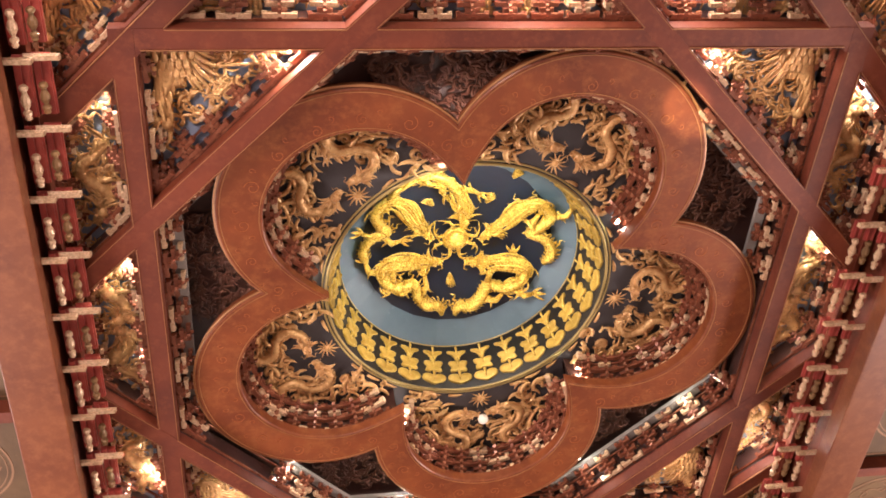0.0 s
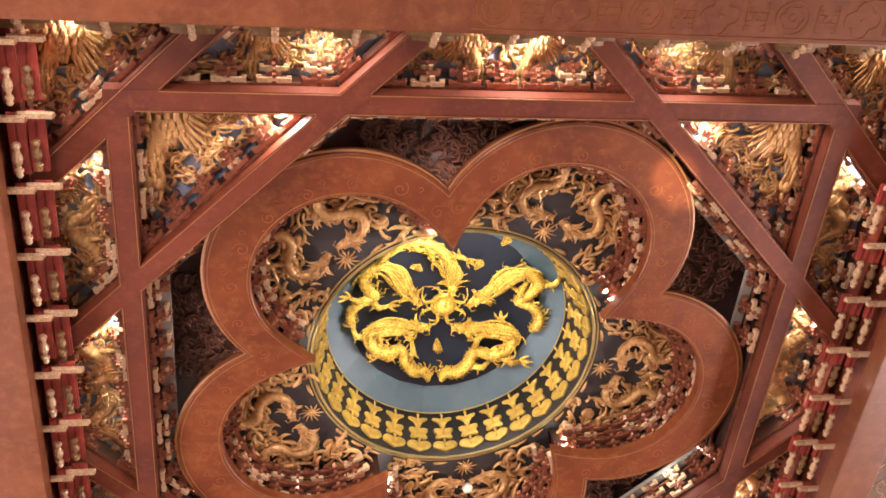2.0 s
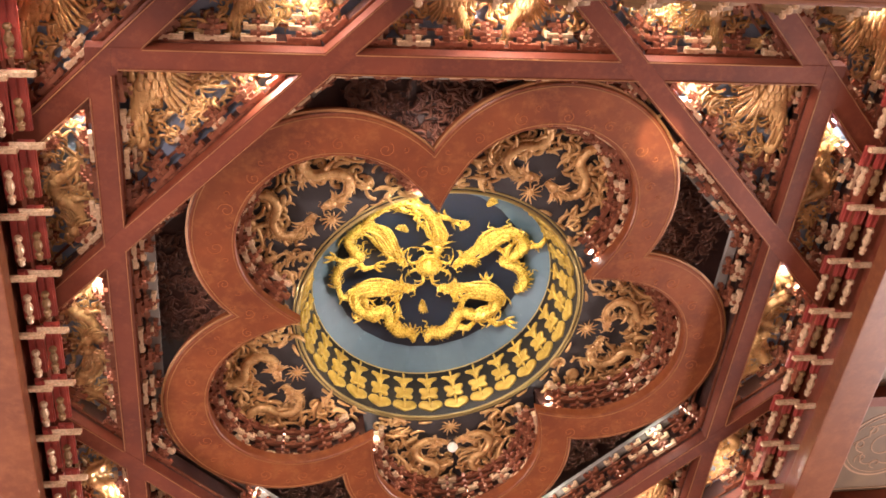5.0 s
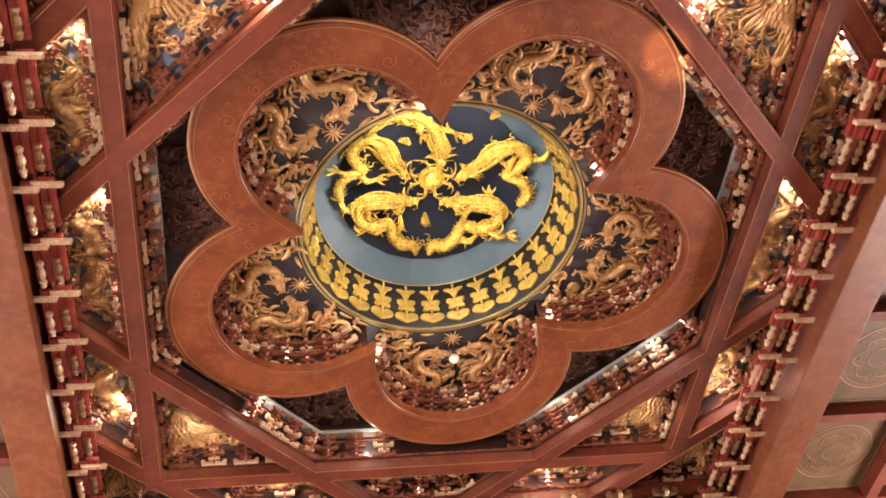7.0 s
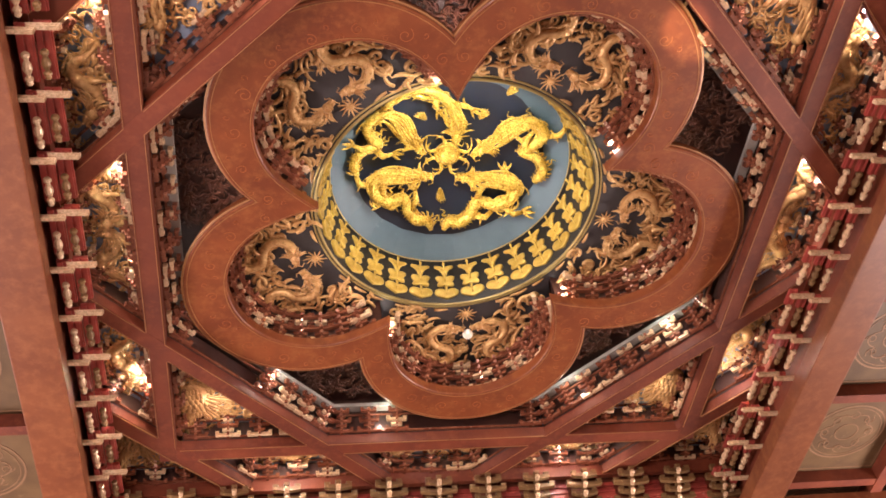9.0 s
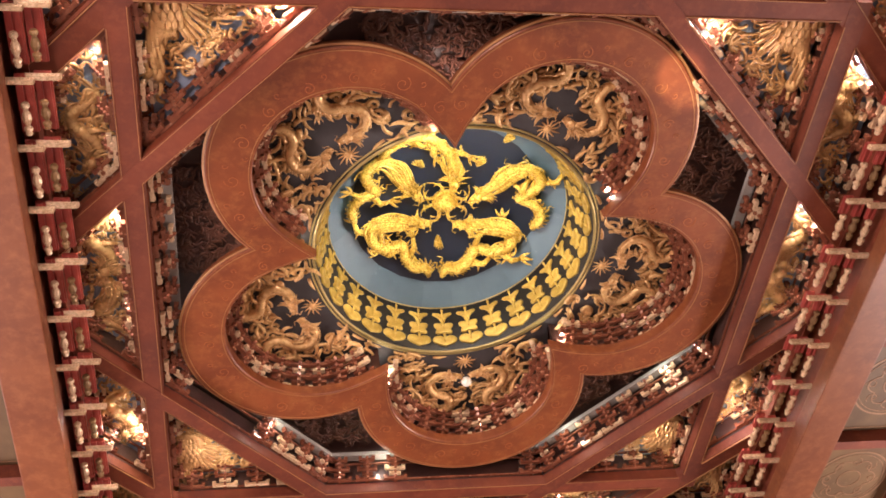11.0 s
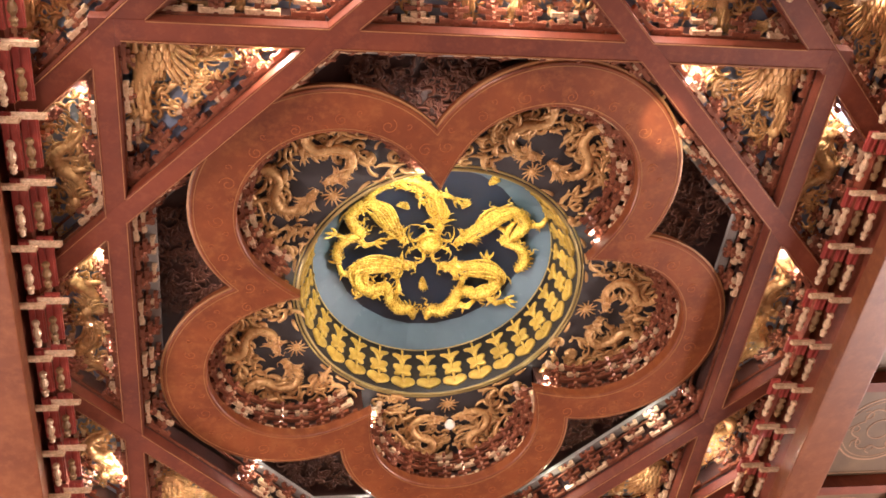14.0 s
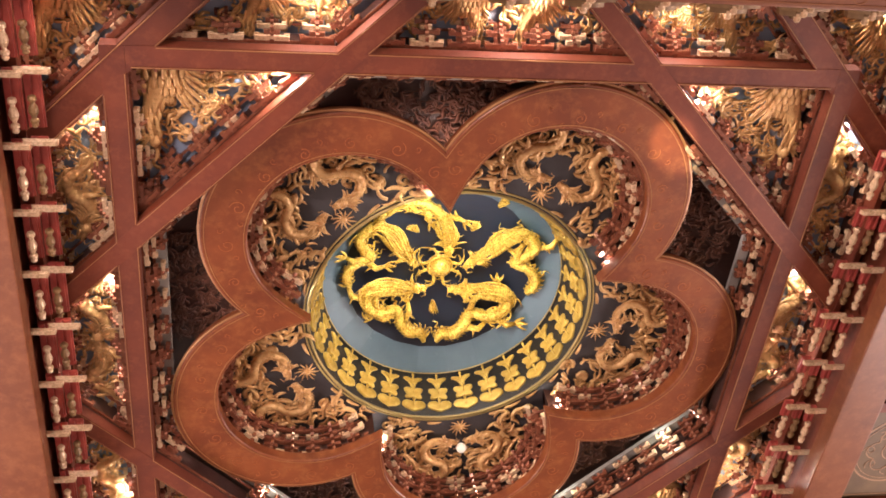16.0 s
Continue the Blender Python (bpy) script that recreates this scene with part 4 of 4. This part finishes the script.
for r, f in ((0.39, 144.7), (0.70, -152), (0.355, 0), (0.41, -151.5), (0.60, 150)):
    o = thing("flame_carving", "small bright gilt flame carving between two dragons", "carving", "flames of the medallion", at=pose(0, 0, Z_DISC - 0.006, 180, 0, AXIS + f))
    for j in range(5):
        g = Geo()
        flame(g, r - 0.05 + 0.004 * j, -0.004 + 0.002 * j, -0.36 + 0.18 * j, 0.105 - 0.008 * abs(j - 2), 0.017, 0.12, 0.02)
        g.v = [(x, y, z + sag(math.hypot(x, y))) for x, y, z in g.v]
        part("flame", g, BRIGHT, o, smooth=True)

# two dragons and a sun in every petal
PETAL = [(1.16, 0.10), (1.14, 0.20), (1.21, 0.28), (1.31, 0.25), (1.38, 0.15), (1.48, 0.15), (1.52, 0.25), (1.43, 0.33), (1.32, 0.36), (1.23, 0.43), (1.30, 0.50), (1.40, 0.46)]
pair = {}
for k in range(5):
    deg = TWIST + 36 + 72 * k
    for hand in (1, -1):
        if hand not in pair:
            o = part("dragon_carving", dragon_geo([(x, y * hand) for x, y in PETAL], 0.027, 8 + hand, 0.025, None, 1.3, 1.2), GILT, smooth=True)
            tagged(o, "worn gilt carved dragon on a slate-grey petal ceiling", "carving", "dragons of the petals")
            pair[hand] = o
        else:
            o = copy_thing(pair[hand], Matrix.Identity(4))
        o.matrix_basis = pose(0, 0, Z_WELL - 0.002, 180, 0, deg)
    sun = thing("sun_carving", "small worn gilt sunburst carving near the rim", "carving", "suns of the petals", at=pose(0, 0, Z_WELL - 0.002, 180, 0, deg))
    for j in range(12):
        g = Geo()
        flame(g, 1.055 + 0.015 * math.cos(j * 0.5236), 0.015 * math.sin(j * 0.5236), j * 0.5236, 0.055 + 0.015 * (j % 2), 0.008, 0.2, 0.0)
        part("ray", g, GILT, sun, smooth=True)
    part("disc", Geo().blob((1.055, 0, 0.012), (0.025, 0.025, 0.02), 8, 5), GILT, sun, smooth=True)
    if k == 2:
        o = tagged(part("pearl", Geo().blob((1.225, 0, 0.055), (0.040, 0.040, 0.036), 12, 8), PEARL, smooth=True), "round white pearl between two gilt dragons", "carving")
        o.matrix_basis = pose(0, 0, Z_WELL - 0.002, 180, 0, deg)
    g = Geo()
    for j, f in enumerate((-30, -22, -13, 13, 22, 30)):
        a = radians(f)
        flame(g, 1.0 * math.cos(a), 1.0 * math.sin(a), a + math.pi / 2, 0.10, 0.018, 0.2, -0.004)
    rd = random.Random(20 + k)
    for j in range(170):
        f = rd.uniform(-2.0, 2.0)
        rad = rd.uniform(0.28, 0.56)
        x, y = LOBE_C + rad * math.cos(f), rad * math.sin(f)
        if math.hypot(x, y) < 1.0 or abs(math.atan2(y, x)) > radians(33):
            continue
        s = rd.uniform(0.05, 0.10)
        if rd.random() < 0.35:
            c = curl(x, y, s * 0.5, rd.uniform(0, 6), rd.choice((-1, 1)), 1.1, 12)
            g.tube([(*q, 0.012) for q in c], np.linspace(s * 0.22, s * 0.09, len(c)), 6, 0.9)
        else:
            flame(g, x, y, rd.uniform(0, 6), s * 1.3, s * rd.uniform(0.2, 0.34), rd.choice((-0.8, 0.8)), rd.uniform(-0.002, 0.03))
    o = tagged(part("cloud_carving", g, GILT, smooth=True), "worn gilt curling cloud carvings on a petal ceiling", "carving", "clouds of the petals", "stuff")
    o.matrix_basis = pose(0, 0, Z_WELL - 0.002, 180, 0, deg)

# birds in the corner openings, dragons and clouds in the others
PANEL_Z = 6.85
seed = 40
birds = {}


def put_bird(hand, x, y, scale, deg=0.0):
    """A bird on a panel; hand says to which side its tail streams."""
    if hand not in birds:
        o = part("phoenix_carving", phoenix_geo(hand, 3 + hand), GILT, smooth=True)
        birds[hand] = tagged(o, "worn gilt carved phoenix with streaming tail on slate blue", "carving", "phoenixes of the openings")
    else:
        o = copy_thing(birds[hand], Matrix.Identity(4))
    o.matrix_basis = pose(x, y, PANEL_Z - 0.002, 180, 0, deg) @ Matrix.Scale(scale, 4)


for i, poly in enumerate(CELLS["corner"] + CELLS["angle"]):
    c = np.mean(poly, axis=0)
    out = 1 if c[0] > 0 else -1
    if i < 4:
        put_bird(-out, c[0] + out * (0.02 if c[1] < 0 else 0.06), c[1] + (-0.02 if c[1] < 0 else 0.06), 1.25 if c[1] < 0 else 1.0, 4 * (i % 3 - 1))
    else:
        put_bird(-out, c[0] + out * 0.06, c[1], 1.15, out * -8)
    g = clouds_geo(turn_poly(inset(poly, 0.05), 0, c[0], c[1]), 95, seed, 0.078)
    seed += 1
    o = tagged(part("cloud_carving", g, GILT, smooth=True), "worn gilt flame and cloud carvings round a phoenix", "carving", "clouds of the openings", "stuff")
    o.matrix_basis = pose(c[0], c[1], PANEL_Z - 0.001, 180, 0, 0)
small = {}
SIDE = [(0.05, -0.02), (0.12, -0.06), (0.2, -0.03), (0.27, 0.05), (0.35, 0.06), (0.41, -0.02), (0.48, -0.08), (0.55, -0.03), (0.60, 0.04)]
for kind in ("side", "wedge"):
    for poly in CELLS[kind]:
        c = np.mean(poly, axis=0)
        deg = 90 * round(math.degrees(math.atan2(c[1], c[0])) / 90) + 90
        if c[1] < -2:  # along the near side birds stand in the openings
            for hand in ((1, -1) if kind == "side" else (1 if c[0] < 0 else -1,)):
                put_bird(hand, c[0] + (0.22 * hand if kind == "side" else -0.10 * hand), c[1] + 0.03, 0.78, 3 * hand)
        for hand in () if c[1] < -2 else (1, -1) if kind == "side" else (1,):
            key = hand
            if key not in small:
                o = part("dragon_carving", dragon_geo([(x * hand, y) for x, y in SIDE], 0.036, 60 + hand, 0.01), GILT, smooth=True)
                tagged(o, "worn gilt carved dragon on a slate-blue side panel", "carving", "dragons of the sides")
                small[key] = o
            else:
                o = copy_thing(small[key], Matrix.Identity(4))
            shift = pose(0, 0, 0) if kind == "side" else pose(-0.33, 0, 0)
            o.matrix_basis = pose(c[0], c[1], PANEL_Z - 0.002, 180, 0, deg) @ shift
        g = clouds_geo(turn_poly(inset(poly, 0.03), 0, c[0], c[1]), 80, seed, 0.070)
        seed += 1
        o = tagged(part("cloud_carving", g, GILT, smooth=True), "worn gilt cloud and flame carvings on slate blue", "carving", "clouds of the openings", "stuff")
        o.matrix_basis = pose(c[0], c[1], PANEL_Z - 0.001, 180, 0, 0)

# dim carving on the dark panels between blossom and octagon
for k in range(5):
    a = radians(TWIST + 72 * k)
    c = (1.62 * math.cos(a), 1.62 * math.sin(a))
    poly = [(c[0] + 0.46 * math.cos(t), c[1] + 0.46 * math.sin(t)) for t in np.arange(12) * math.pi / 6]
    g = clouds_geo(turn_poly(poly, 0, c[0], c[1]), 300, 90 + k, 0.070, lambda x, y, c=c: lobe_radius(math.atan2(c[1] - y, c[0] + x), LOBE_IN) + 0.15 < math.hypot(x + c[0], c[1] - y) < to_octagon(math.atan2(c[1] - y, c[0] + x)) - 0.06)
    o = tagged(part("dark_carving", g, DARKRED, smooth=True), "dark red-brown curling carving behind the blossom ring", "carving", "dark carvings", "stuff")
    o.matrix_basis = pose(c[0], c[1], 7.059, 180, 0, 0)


# ---- large brackets between the frame beams and the lattice ----
PITCH = 0.39


def strut_geo(length):
    """A turned arm: bulbs and necks like a bottle, ending in a small cup."""
    prof = ((0, 0.016), (0.05, 0.021), (0.12, 0.021), (0.16, 0.013), (0.24, 0.012), (0.34, 0.020), (0.48, 0.024), (0.58, 0.019), (0.66, 0.011), (0.72, 0.011), (0.76, 0.020), (0.83, 0.021), (0.87, 0.013), (0.95, 0.017), (1.0, 0.010))
    return Geo().tube([(length * f, 0, 0) for f, _ in prof], [r * 1.08 for _, r in prof], 9, 1.0)


def boat_arm(w):
    """A shallow curved arm, low in the middle with upturned ends, and a block on either end."""
    g = Geo()
    n = 8
    low, high = [], []
    for i in range(n + 1):
        f = -1 + 2 * i / n
        low.append((f * w / 2, 0.018 * f * f))
        high.append((f * w / 2, 0.038 + 0.004 * f * f))
    g.rings([[(low[i][0], -0.017, low[i][1]), (low[i][0], 0.017, low[i][1]), (high[i][0], 0.017, high[i][1]), (high[i][0], -0.017, high[i][1])] for i in range(n + 1)])
    g.add([(low[0][0], -0.017, low[0][1]), (low[0][0], 0.017, low[0][1]), (high[0][0], 0.017, high[0][1]), (high[0][0], -0.017, high[0][1]), (low[n][0], -0.017, low[n][1]), (low[n][0], 0.017, low[n][1]), (high[n][0], 0.017, high[n][1]), (high[n][0], -0.017, high[n][1])], [(0, 1, 2, 3), (7, 6, 5, 4)])
    return g


_bar = part("bar", Geo().box((0, 0, 0), (0.030, 0.155, 0.028), 0, 0.9), WOOD, bevel=0.003)
_bar2 = part("bar", Geo().box((0, 0, 0), (0.030, 0.175, 0.028), 0, 0.9), WOOD, bevel=0.003)
_slat = part("red_slat", Geo().box((0.065, 0, 0), (0.13, 0.062, 0.022)).box((0.065, 0.016, -0.014), (0.126, 0.014, 0.012)).box((0.065, -0.016, -0.014), (0.126, 0.014, 0.012)), RED, bevel=0.003)
_wide = part("red_slat", Geo().box((0.165, 0, 0), (0.33, 0.086, 0.022)).box((0.165, 0.022, -0.014), (0.326, 0.032, 0.012)).box((0.165, -0.020, -0.014), (0.326, 0.028, 0.012)), RED, bevel=0.003)
# Two tones of one strut: pale as lit, and a shorter one darkened as shaded.
_strut = part("strut", strut_geo(0.19), WOOD)
_shaded_strut = part("strut", strut_geo(0.17), OLDGILT)
_arm = part("curved_arm", boat_arm(0.29), OLDGILT)
_arm2 = part("curved_arm", boat_arm(0.21), OLDGILT)
_post = part("post", Geo().tube([(0, 0, 0), (0.012, 0, 0), (0.03, 0, 0), (0.05, 0, 0), (0.06, 0, 0)], [0.014, 0.022, 0.018, 0.020, 0.012], 8), WOOD)
_block = part("block", Geo().box((0, 0, 0), (0.044, 0.044, 0.026), 0, 0.75), OLDGILT)
_panel = part("red_panel", Geo().box((0, 0, 0), (0.15, 0.02, 0.20)).box((0, 0.014, 0.066), (0.15, 0.018, 0.024)).box((0, 0.014, 0.012), (0.15, 0.018, 0.024)).box((0, 0.014, -0.044), (0.15, 0.018, 0.024)), RED)
BITS = {k: o.data for k, o in (("bar", _bar), ("bar2", _bar2), ("slat", _slat), ("wide", _wide), ("strut", _strut), ("shaded_strut", _shaded_strut), ("arm", _arm), ("arm2", _arm2), ("post", _post), ("block", _block), ("panel", _panel))}
for o in (_bar, _bar2, _slat, _wide, _strut, _shaded_strut, _arm, _arm2, _post, _block, _panel):
    bpy.data.objects.remove(o)


def bit(name, key, parent, m):
    o = new(name, BITS[key])
    o.parent = parent
    o.matrix_basis = m


def side_bracket(m, flip):
    """A bracket of the long sides: stepped bars, red slats and turned gilt struts side by side."""
    b = thing("large_bracket", "gilt and red carved bracket with pale wooden bars", "bracket", "large brackets", at=m)
    bit("bar", "bar", b, pose(0, 0.045, 0.03))
    bit("bar", "bar2", b, pose(0, 0.155, 0.075))
    for k in range(3 if flip > 0 else 2):
        y, z = (0.03 + 0.072 * k if flip > 0 else 0.045 + 0.088 * k), 0.085 + 0.03 * k
        bit("red_slat", "slat" if flip > 0 else "wide", b, pose(0.022 * flip, y, z + (0.02 if flip > 0 else 0.058), 0, 0, 0 if flip > 0 else 180))
        # The second strut takes the tone darkened for shade.
        bit("strut", "strut" if k != 1 else "shaded_strut", b, pose(0.155 * flip, y, z, 0, 0, 0 if flip > 0 else 180))


def front_bracket(m):
    """A bracket of the short sides: crossing arms over stepped bars, a red panel beside it."""
    b = thing("large_bracket", "dull gilt bracket with curved arms beside a ribbed red panel", "bracket", "large brackets", at=m)
    for k in range(4):
        y, z = 0.03 + 0.048 * k, 0.012 + 0.052 * k
        bit("curved_arm", "arm" if k % 2 == 0 else "arm2", b, pose(0, y, z))
        bit("post", "post", b, pose(0, y - 0.01, z + 0.010, 0, 0, 90))
        for s_ in (-1, 1):
            bit("block", "block", b, pose(s_ * (0.122 if k % 2 == 0 else 0.082), y, z + 0.048))
        bit("block", "block", b, pose(0, y + 0.025, z + 0.046))
    bit("red_panel", "panel", b, pose(PITCH / 2, 0.02, 0.12))


Z_B = Z_FRAME + 0.13
n = 13
for i in range(n):
    y = -2.36 + PITCH * i
    side_bracket(pose(-SIDE_IN + 0.004, y, Z_B, 0, 0, -90), -1)
    side_bracket(pose(SIDE_IN - 0.004, y - 0.02, Z_B, 0, 0, 90), 1)
    front_bracket(pose(-2.30 + PITCH * i, FRAME_IN + 0.03, Z_B, 0, 0, 180))
    front_bracket(pose(-2.37 + PITCH * i, -FRAME_IN - 0.03, Z_B, 0, 0, 0))
for i in range(16):
    front_bracket(pose(2.64 - 0.385 * i, -FRAME_OUT + 0.05, Z_B, 0, 0, 180))

# ---- coffered bays beside the caisson ----
def coffer(x0, x1, y0, y1):
    c = thing("ceiling_coffer", "faded brown coffer panel with a painted round flower", "ceiling panel", "coffers")
    cx, cy, w, d = (x0 + x1) / 2, (y0 + y1) / 2, x1 - x0, y1 - y0
    part("panel", Geo().box((cx, cy, 6.485), (w, d, 0.03)), COFFER, c)
    g = Geo()
    r = min(w, d) * 0.36
    for rr, ww in ((r, 0.014), (r * 0.9, 0.006), (r * 0.30, 0.008)):
        loop_band(g, circle(cx, cy, rr, 40), ww, 6.467, 6.471)
    loop_band(g, circle(cx, cy, r * 0.52, 48, 6, 0.35), 0.010, 6.467, 6.471)
    for k in range(8):
        a = k * math.pi / 4
        strip(g, curl(cx + r * 0.62 * math.cos(a), cy + r * 0.62 * math.sin(a), r * 0.17, a, 1, 1.0, 12), 0.007, 6.467, 6.471)
    loop_band(g, [(cx - w * 0.45, cy - d * 0.45), (cx + w * 0.45, cy - d * 0.45), (cx + w * 0.45, cy + d * 0.45), (cx - w * 0.45, cy + d * 0.45)], 0.012, 6.467, 6.471)
    part("flower_painting", g, COFFERLINE, c, "faded gilt flower painting")
    return c


for sx in (-1, 1):
    xs = [FRAME_OUT, 3.69, 4.54, 5.39, 6.24]
    ys = [-3.88 + 1.045 * i for i in range(9)]
    for x in xs[1:]:
        tagged(part("coffer_beam", beam_geo((sx * x, -3.9), (sx * x, 4.5), 0.10, 6.35, 6.468), LACQUER, bevel=0.004), "red-brown lacquered coffer beam", "beam", "coffer beams")
    for y in ys:
        for x0, x1 in zip(xs, xs[1:]):
            a, b = x0 + (0.0 if x0 == FRAME_OUT else 0.05), x1 - 0.05
            tagged(part("coffer_beam", beam_geo((sx * a, y), (sx * b, y), 0.085, 6.356, 6.468), LACQUER, bevel=0.004), "red-brown lacquered coffer beam", "beam", "coffer beams")
    for x0, x1 in zip(xs, xs[1:]):
        for y0, y1 in zip(ys, ys[1:]):
            a, b = sorted((sx * (x0 + 0.02), sx * (x1 - 0.02)))
            coffer(a, b, y0 + 0.02, y1 - 0.02)
